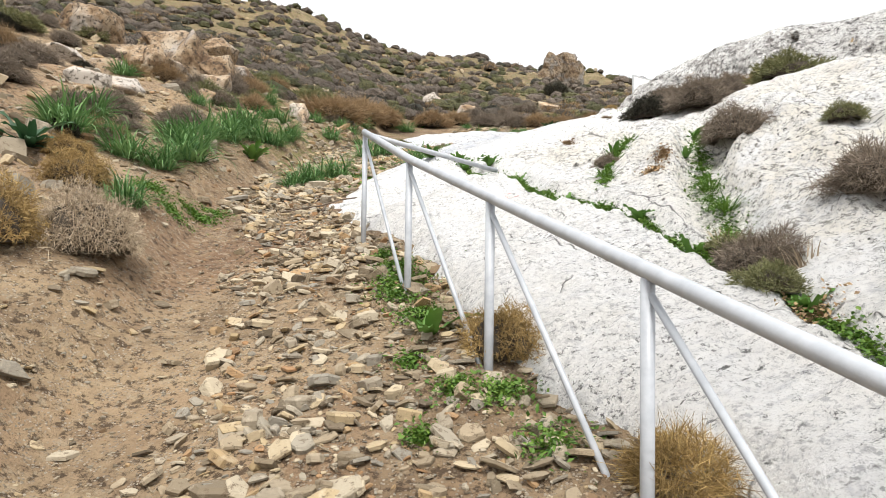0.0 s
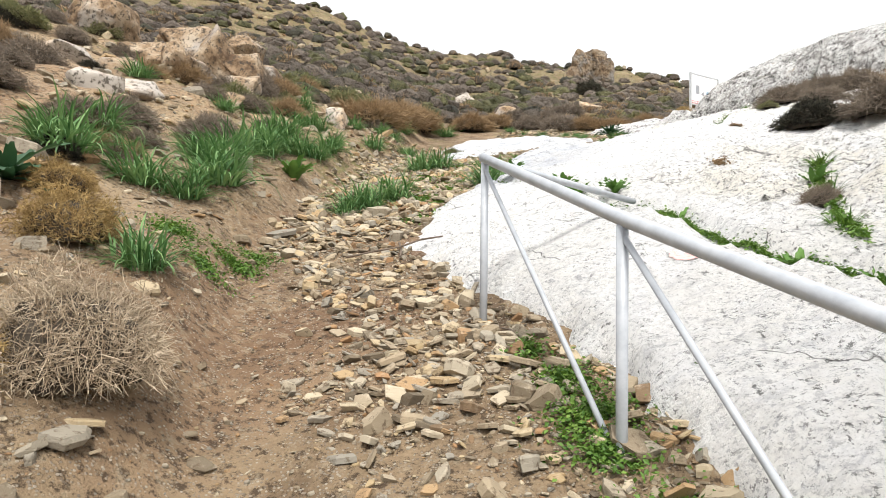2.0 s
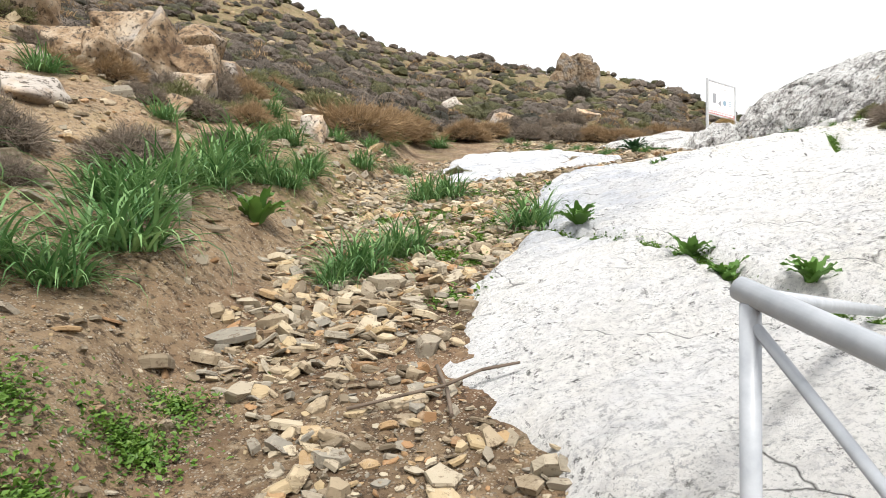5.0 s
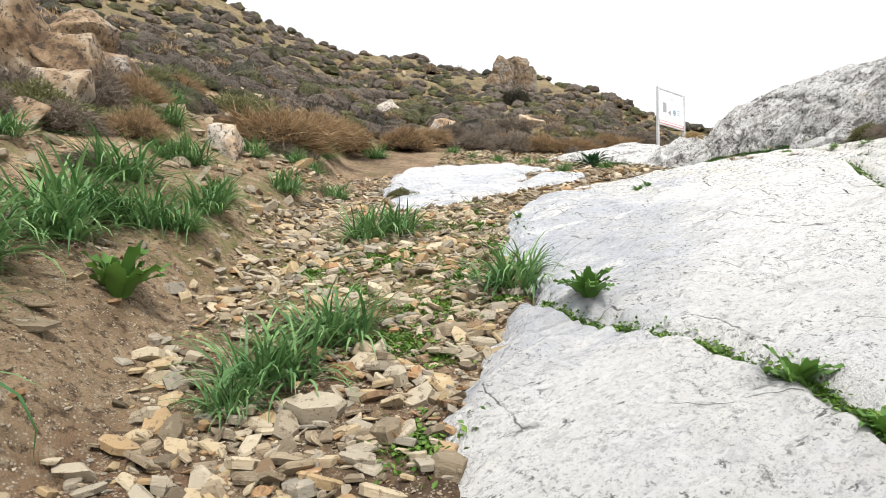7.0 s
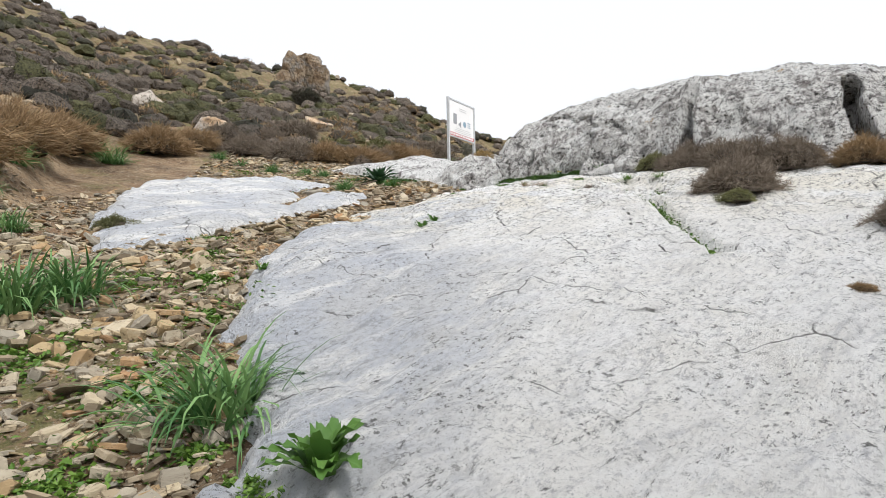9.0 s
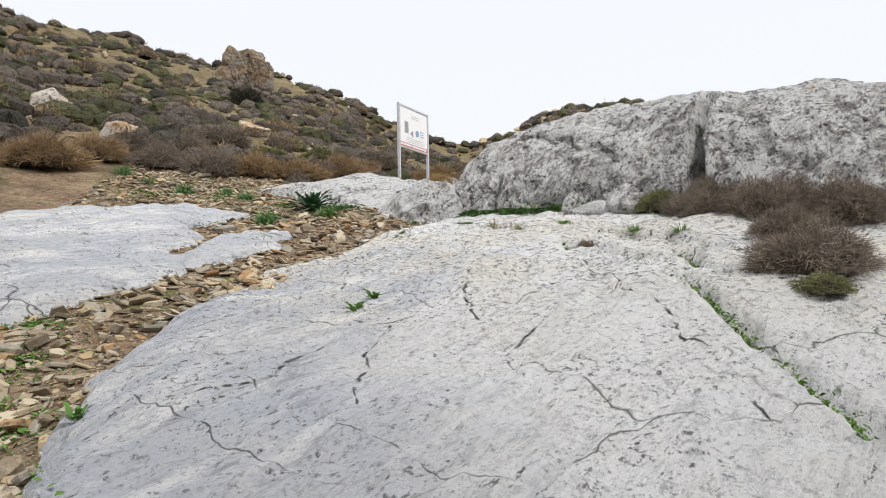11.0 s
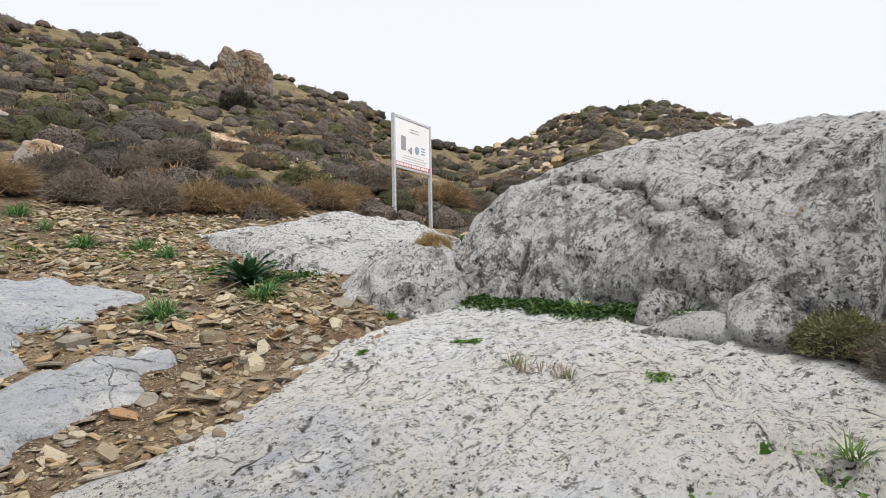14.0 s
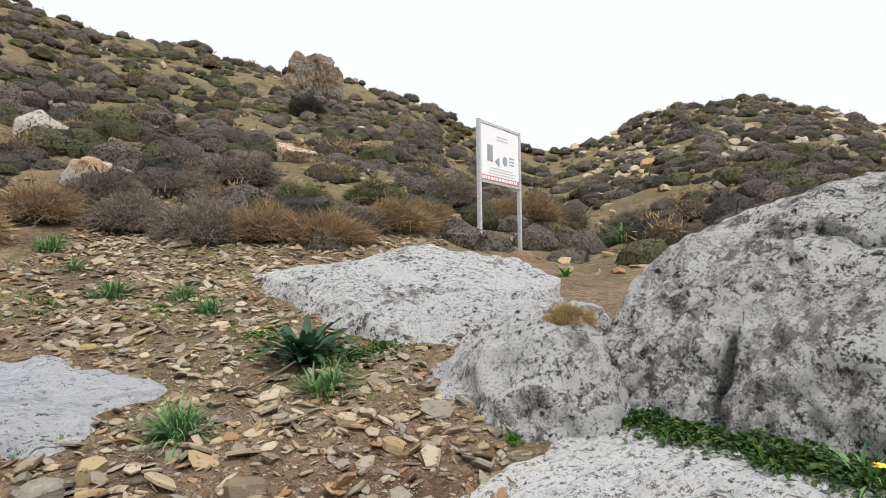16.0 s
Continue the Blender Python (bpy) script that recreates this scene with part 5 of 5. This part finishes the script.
def dome_mesh(name, seed, material, twigs=120, long=0.15, thin=0.022):
    """A lumpy cushion with a fuzzy rim of twigs, one unit in radius."""
    bm = bmesh.new()
    bmesh.ops.create_icosphere(bm, subdivisions=2, radius=1.0)
    off = Vector((seed * 1.7, seed * 2.3, seed * 0.7))
    rnd = random.Random(seed)
    for v in bm.verts:
        k = 0.84 * (1 + 0.3 * noise.noise(v.co * 1.5 + off) + 0.2 * noise.noise(v.co * 3.7 + off))
        v.co = Vector((v.co.x * k, v.co.y * k, max(-0.25, v.co.z * k * 0.85)))
    bm.normal_update()
    for f in bm.faces:
        f.smooth = True
    roots = [(v.co.copy(), v.normal.copy()) for v in bm.verts if v.co.z > -0.1]
    for _ in range(twigs):
        p, n = rnd.choice(roots)
        p = p * rnd.uniform(0.9, 1.0) + Vector((rnd.gauss(0, 0.08), rnd.gauss(0, 0.08), rnd.gauss(0, 0.08)))
        way = (n + Vector((rnd.gauss(0, 0.5), rnd.gauss(0, 0.5), rnd.gauss(0, 0.5)))).normalized() * long * rnd.uniform(0.5, 1.3)
        side = way.cross(Vector((rnd.gauss(0, 1), rnd.gauss(0, 1), rnd.gauss(0, 1)))).normalized() * thin
        bm.faces.new([bm.verts.new(c) for c in (p - side, p + side, p + way + side * 0.4, p + way - side * 0.4)])
    me = bpy.data.meshes.new(name)
    bm.to_mesh(me)
    bm.free()
    me.materials.append(material)
    return me


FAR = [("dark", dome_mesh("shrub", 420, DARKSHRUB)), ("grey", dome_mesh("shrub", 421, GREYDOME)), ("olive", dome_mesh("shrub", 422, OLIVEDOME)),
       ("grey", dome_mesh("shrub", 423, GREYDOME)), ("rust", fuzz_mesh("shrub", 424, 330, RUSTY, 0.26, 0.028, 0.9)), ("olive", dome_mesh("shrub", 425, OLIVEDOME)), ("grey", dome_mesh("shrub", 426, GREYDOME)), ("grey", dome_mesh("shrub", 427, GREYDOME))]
FARLABEL = {"dark": "dark rounded shrub on the stony hillside", "grey": "grey-brown cushion shrub on the stony hillside", "olive": "olive-green cushion shrub on the stony hillside", "rust": "rusty dry shrub at the foot of the hill"}


def foot_at(y):
    return float(np.interp(y, FOOT_Y, FOOT_X))


def build_hill_plants():
    rnd = random.Random(77)
    spots = []
    tries = 0
    while len(spots) < 3700 and tries < 170000:
        tries += 1
        th = radians(rnd.uniform(-78, 52))
        r = 4.5 + 44 * rnd.random() ** 0.75
        x, y = HUB[0] + r * math.sin(th), HUB[1] + r * math.cos(th)
        foot = foot_at(y)
        if y < 19 and x > foot - 1.3:
            continue
        if 17 < y < 21 and -3.0 < x < 6 and rnd.random() < 0.92:
            continue
        if x > 1.2 and y < 19:
            continue
        if rnd.random() < 0.7 and math.sin(x * 0.55 + 1.3 * math.sin(y * 0.31)) * math.sin(y * 0.47 + x * 0.2) < -0.3:
            continue
        size = rnd.uniform(0.25, 0.52) * (1 + 0.25 * rnd.random())
        if r < 12:
            size *= 0.8
        spots.append((x, y, size, r))
    for _ in range(270):
        y = rnd.uniform(0.0, 22.0)
        x = foot_at(y) - 1.2 - 9.5 * rnd.random() ** 0.9
        spots.append((x, y, rnd.uniform(0.16, 0.42), math.hypot(x, y - 8) - 2))
    spots.sort(key=lambda p: p[3])
    near, rest = spots[:270], spots[270:]
    for k, (x, y, s, _) in enumerate(near):
        kind, me = FAR[rnd.randrange(8)]
        src = NEAR[kind] if k < 110 else me
        ob = new("shrub", src)
        ob.matrix_basis = Matrix.LocRotScale((x, y, ground_at(x, y) - 0.05), Euler((0, 0, k * 1.7)), (s, s, s * rnd.uniform(0.75, 1.1)))
        tagged(ob, FARLABEL[kind], "shrub", "shrubs on the hillside")
    groups = {}
    for x, y, s, r in rest:
        k = rnd.randrange(8)
        if k == 4 and rnd.random() < 0.5:
            k = 3
        groups.setdefault(k, []).append((x, y, ground_at(x, y) - 0.05, s, rnd.uniform(0.75, 1.1), rnd.uniform(0, 6.28), 0, 0))
    for k, places in groups.items():
        scatter("hillside_scrub", [FAR[k][1]], places, FAR[k][1].materials[0], {"dark": "dark scrub covering the far hillside", "grey": "grey-brown scrub covering the far hillside", "olive": "olive-green scrub covering the far hillside", "rust": "rusty dry brush on the far hillside"}[FAR[k][0]], "scrub")
    rocks = []
    while len(rocks) < 5200:
        th = radians(rnd.uniform(-78, 50))
        r = 4.5 + 43 * rnd.random() ** 0.8
        x, y = HUB[0] + r * math.sin(th), HUB[1] + r * math.cos(th)
        foot = foot_at(y)
        if (y < 19 and x > foot - 0.3) or (x > 1.2 and y < 19):
            continue
        size = 0.08 + 0.42 * rnd.random() ** 3.2
        rocks.append((x, y, ground_at(x, y) + size * 0.05, size, rnd.uniform(0.8, 1.6), rnd.uniform(0, 6.28), rnd.gauss(0.15, 0.3), rnd.gauss(0, 0.3)))
    for _ in range(420):
        th, r = radians(rnd.uniform(19, 42)), rnd.uniform(24, 45)
        x, y = HUB[0] + r * math.sin(th), HUB[1] + r * math.cos(th)
        size = rnd.uniform(0.3, 0.9)
        rocks.append((x, y, ground_at(x, y) + size * 0.06, size, rnd.uniform(0.5, 1.0), 0.5 + rnd.gauss(0, 0.12), 0.5 + rnd.gauss(0, 0.1), rnd.gauss(-0.35, 0.1)))
    for _ in range(3400):
        y = rnd.uniform(0.0, 22.0)
        x = foot_at(y) - 0.25 - 8.5 * rnd.random() ** 0.9
        size = 0.05 + 0.30 * rnd.random() ** 3
        rocks.append((x, y, ground_at(x, y) + size * 0.05, size, rnd.uniform(0.8, 1.6), rnd.uniform(0, 6.28), rnd.gauss(0.15, 0.3), rnd.gauss(0, 0.3)))
    rocks.sort(key=lambda p: -p[3] / (4 + math.hypot(p[0], p[1] - 8)))
    for k, (x, y, z, s, q, turn, tx, ty) in enumerate(rocks[:120]):
        ob = new("rock", STONES[k % 20])
        ob.matrix_basis = Matrix.LocRotScale((x, y, z), Euler((tx, ty, turn)), (s, s, s * q))
        tagged(ob, ("pale angular rock lying on the hillside", "buff weathered rock among hillside shrubs")[k % 2], "rock", "rocks on the hillside")
    scatter("hillside_rubble", STONES, rocks[120:], STONE, "pale rubble strewn between the hillside shrubs", "rubble")


build_hill_plants()
for kind, x, y, r, tall in (("dark", -1.45, 36.9, 0.9, 1.1), ("rust", -4.9, 13.4, 0.7, 0.75), ("rust", -4.85, 15.0, 0.7, 0.8), ("rust", -5.0, 16.7, 0.65, 0.8), ("rust", -4.0, 18.9, 0.6, 0.8), ("grey", -2.5, 20.1, 0.5, 0.9), ("grey", -1.55, 19.7, 0.6, 0.85),
                            ("rust", -0.85, 19.9, 0.5, 0.8), ("rust", -0.1, 19.9, 0.5, 0.75), ("grey", 0.35, 20.6, 0.45, 0.8), ("rust", 0.8, 20.9, 0.5, 0.85), ("rust", 1.35, 21.4, 0.45, 0.8), ("grey", -3.1, 21.0, 0.55, 0.8), ("rust", -3.5, 20.0, 0.5, 0.8),
                            ("rust", 4.3, 26.2, 0.8, 0.8), ("grey", 6.6, 25.2, 0.6, 0.8), ("grey", -1.6, 23.0, 0.7, 0.8), ("olive", -0.6, 22.3, 0.5, 0.8), ("olive", 0.6, 23.2, 0.6, 0.7), ("grey", 2.2, 24.6, 0.7, 0.8), ("olive", -5.9, 14.4, 0.6, 0.8), ("grey", -2.2, 21.8, 0.5, 0.8), ("grey", 5.4, 27.0, 0.8, 0.8)):
    bush(kind, x, y, r, ground_at(x, y), tall, x * 71)


# ---------------------------------------------------------------- creeping green
def carpet(name, spots, label, seed, leaf=0.016, material=None, lift=0.03):
    """Small round leaves. spots: x, y, radius, count."""
    rnd = random.Random(seed)
    v, f = [], []
    for x, y, r, n in spots:
        for _ in range(n):
            a, d = rnd.uniform(0, math.tau), r * abs(rnd.gauss(0, 0.5))
            px, py = x + d * math.cos(a), y + d * math.sin(a)
            pz = top_of(px, py) + rnd.uniform(0.004, lift)
            s = leaf * rnd.uniform(0.6, 1.4)
            q = Euler((rnd.gauss(0, 0.5), rnd.gauss(0, 0.5), rnd.uniform(0, 6.28))).to_matrix()
            k = len(v)
            for c in ((-s, 0, 0), (0, -s * 0.6, s * 0.2), (s, 0, 0), (0, s * 0.6, s * 0.2)):
                w = q @ Vector(c)
                v.append((px + w.x, py + w.y, pz + w.z))
            f.append((k, k + 1, k + 2, k + 3))
    return tagged(new(name, mesh_from(name, v, f, material or CREEP, False)), label, "ground cover", kind="stuff")


def along(line, step, r, n):
    out = []
    for (ax, ay), (bx, by) in zip(line, line[1:]):
        ln = math.hypot(bx - ax, by - ay)
        k = max(1, int(ln / step))
        out += [(ax + (bx - ax) * i / k, ay + (by - ay) * i / k, r, n) for i in range(k)]
    return out


carpet("creeping_plants", along(MAIN_SEAM, 0.05, 0.05, 90) + along(GULLY, 0.07, 0.12, 120), "green creeping plants filling the rock seam", 501, 0.011)
for k, seam in enumerate(UPPER_SEAMS):
    carpet("creeping_plants", [s for s in along(seam, 0.06, 0.04, 45)], "thin line of moss in a rock crack", 510 + k, 0.012, None, 0.07)
carpet("creeping_plants", [(0.02, 4.0, 0.24, 1500), (0.10, 3.8, 0.2, 1200), (-0.1, 4.25, 0.18, 1000), (-0.3, 4.5, 0.13, 500), (0.3, 3.5, 0.17, 800), (0.68, 2.78, 0.14, 500), (0.88, 2.75, 0.14, 550), (1.1, 2.45, 0.16, 500), (0.62, 2.45, 0.1, 300), (0.4, 3.0, 0.12, 300)],
       "bright green creeping weeds at the foot of the handrail", 520, 0.012, None, 0.05)
carpet("creeping_plants", [(-2.55, 5.45, 0.25, 1100), (-2.8, 5.1, 0.25, 1000), (-2.4, 4.9, 0.2, 600), (-2.6, 5.8, 0.2, 500)], "pale green weeds spreading at the path's edge", 521, 0.013, None, 0.04)
carpet("creeping_plants", [(-1.9, 8.6, 0.3, 900), (-1.8, 9.3, 0.4, 1000), (-1.75, 7.25, 0.22, 420), (-2.0, 8.15, 0.3, 700), (-2.5, 8.9, 0.3, 600), (-2.5, 9.7, 0.4, 800), (-2.9, 9.3, 0.3, 400), (-1.6, 10.2, 0.3, 500), (-1.75, 10.9, 0.3, 600), (-2.2, 10.9, 0.4, 520), (-1.9, 11.6, 0.35, 480), (-2.0, 12.1, 0.25, 300), (-1.75, 8.0, 0.2, 160), (-2.3, 9.8, 0.4, 260), (-1.45, 8.75, 0.15, 260), (-1.3, 15.2, 0.2, 160), (-0.4, 16.6, 0.3, 160), (-1.3, 17.3, 0.5, 200), (-2.2, 17.4, 0.4, 160)],
       "yellow-green weeds growing between the stones", 522)
carpet("creeping_plants", [(0.25, 16.05, 0.3, 420), (0.45, 16.2, 0.25, 300), (2.9, 12.6, 0.2, 260), (3.15, 11.9, 0.25, 250)],
       "dark green weeds along the foot of the outcrop", 523, 0.015, WEED, 0.06)

carpet("creeping_plants", along([(1.5, 15.0), (1.74, 14.52), (2.04, 14.05), (2.3, 13.62), (2.5, 13.3)], 0.07, 0.14, 300), "dense dark green weeds in the hollow under the outcrop", 524, 0.016, WEED, 0.035)
carpet("creeping_plants", along(SIDE_SEAM, 0.06, 0.06, 70), "green weeds rooted in a side crack of the slab", 525, 0.013)
carpet("moss_patch", [(1.25, 13.84, 0.06, 300), (1.32, 13.8, 0.05, 200), (1.03, 14.89, 0.06, 300), (1.86, 12.77, 0.06, 160), (1.53, 10.62, 0.07, 260), (1.64, 11.3, 0.05, 160), (0.71, 14.12, 0.04, 120)], "bright green moss in a hollow of the slab", 526, 0.009, None, 0.02)
carpet("dry_moss", [(1.62, 5.05, 0.09, 380), (1.72, 5.35, 0.10, 380), (0.9, 6.9, 0.08, 250), (2.1, 3.05, 0.12, 300)], "rusty dry moss clinging to the slab", 527, 0.012, RUSTY, 0.04)
SPRIGS = {"green": tuft_mesh("foliage", 240, 60, 0.17, 0.010, 0.05, CREEP, (0.1, 1.3), (0.4, 1.6)), "dry": tuft_mesh("foliage", 241, 70, 0.13, 0.006, 0.06, STRAW, (0.1, 1.2), (0.2, 1.2)), "strap": tuft_mesh("foliage", 242, 34, 0.22, 0.016, 0.03, GREEN, (0.3, 1.3), (0.6, 1.8))}
SPRIG_LABEL = {"green": "small green weed growing from a crack in the slab", "dry": "dry straw-coloured sprig growing on the slab", "strap": "small plant with narrow grey-green leaves on the slab"}
for k, (kind, x, y, r) in enumerate((("green", 1.46, 11.95, 0.7), ("strap", 1.53, 11.72, 0.8), ("dry", 1.4, 13.3, 1.0), ("strap", 1.38, 13.33, 0.5), ("dry", 1.47, 13.2, 0.8), ("dry", 1.56, 13.12, 0.7), ("green", 1.57, 13.08, 0.35),
                                     ("green", 1.65, 11.28, 0.5), ("green", 2.15, 11.6, 0.6), ("green", 2.0, 11.93, 0.6), ("green", 1.9, 14.2, 0.8), ("strap", 2.1, 13.95, 0.9), ("green", 2.3, 13.6, 0.8), ("strap", 2.42, 13.4, 0.9), ("green", 1.68, 14.6, 0.7),
                                     ("strap", 0.15, 16.0, 1.0), ("strap", 0.05, 15.6, 1.2), ("green", 0.1, 15.55, 1.0), ("strap", -0.6, 15.2, 1.2), ("strap", -1.8, 17.7, 1.2), ("strap", -2.4, 18.3, 1.2), ("dry", -2.9, 18.3, 1.4),
                                     ("green", 1.27, 5.3, 0.9), ("green", 1.35, 5.85, 1.0), ("green", 1.5, 6.5, 0.9), ("dry", 1.95, 4.1, 1.2), ("dry", 2.2, 3.5, 1.3), ("green", 2.0, 4.4, 1.0), ("green", 1.98, 4.9, 1.0))):
    t = thing("weed", x, y, top_of(x, y), SPRIG_LABEL[kind], "weed", "weeds on the slab", rz=k * 67)
    ob = new("foliage", SPRIGS[kind])
    ob.parent = t
    ob.scale = (r, r, r)


def daisy(x, y):
    """A small flower head on its stalk."""
    z = top_of(x, y)
    t = thing("wild_flower", x, y, z, "single yellow flower among dark green weeds", "flower")
    part("stalk", tube(bmesh.new(), (0, 0, 0), (0.01, 0, 0.08), 0.003, 6), BROAD, t)
    bm = bmesh.new()
    for k in range(10):
        a = math.tau * k / 10
        tip = [(0.008, -0.004, 0), (0.03, -0.007, 0.006), (0.036, 0, 0.006), (0.03, 0.007, 0.006), (0.008, 0.004, 0)]
        q = Euler((0.3, 0.2, a)).to_matrix()
        bm.faces.new([bm.verts.new(q @ Vector(c) + Vector((0.01, 0, 0.082))) for c in tip])
    part("petals", bm, YELLOW, t)


daisy(2.08, 13.9)

# ---------------------------------------------------------------- sticks
def stick(pts, radius, label):
    bm = bmesh.new()
    c = Vector(pts[0])
    for a, b in zip(pts, pts[1:]):
        tube(bm, Vector(a) - c, Vector(b) - c, radius, 8, radius * 0.8)
    return tagged(part("twig", bm, STEM, m=pose(*c)), label, "stick")


stick([(-1.9, 5.92, 1.37), (-1.7, 6.0, 1.42), (-1.52, 6.1, 1.46), (-1.38, 6.18, 1.52), (-1.22, 6.25, 1.55)], 0.008, "thin bent dry twig lying across stones")
stick([(-1.62, 6.35, 1.5), (-1.52, 6.12, 1.44), (-1.45, 5.9, 1.38)], 0.01, "dry brown stick lying beside the slab")
stick([(-0.58, 4.93, 0.98), (-0.42, 4.72, 0.98), (-0.25, 4.5, 0.86), (-0.2, 4.4, 0.8)], 0.006, "pale bent cane at the foot of the rail")
stick([(-0.35, 15.6, 4.27), (-0.2, 15.75, 4.33), (-0.1, 15.9, 4.38)], 0.009, "pale dry stick lying on the gravel")


# ---------------------------------------------------------------- faded paint on the slab
def paint_mark(x, y, w, d, seed):
    xs, ys = np.linspace(x - w / 2, x + w / 2, 26), np.linspace(y - d / 2, y + d / 2, 22)
    v = [(a, b, top_of(a, b) + 0.005) for a in xs for b in ys]
    f = grid_faces(26, 22)
    mid = np.array(v)[f].mean(1)
    e = ((mid[:, 0] - x) / (w / 2)) ** 2 + ((mid[:, 1] - y) / (d / 2)) ** 2
    keep = (e < 1) & (fbm(mid[:, 0] * 18, mid[:, 1] * 18, seed, 3) > -0.15)
    me = mesh_from("paint_mark", v, f[keep], PAINT_MARK)
    return tagged(new("paint_mark", me), "faded red paint mark flaking off the marble slab", "paint mark")


paint_mark(0.5, 5.18, 0.22, 0.26, 601)
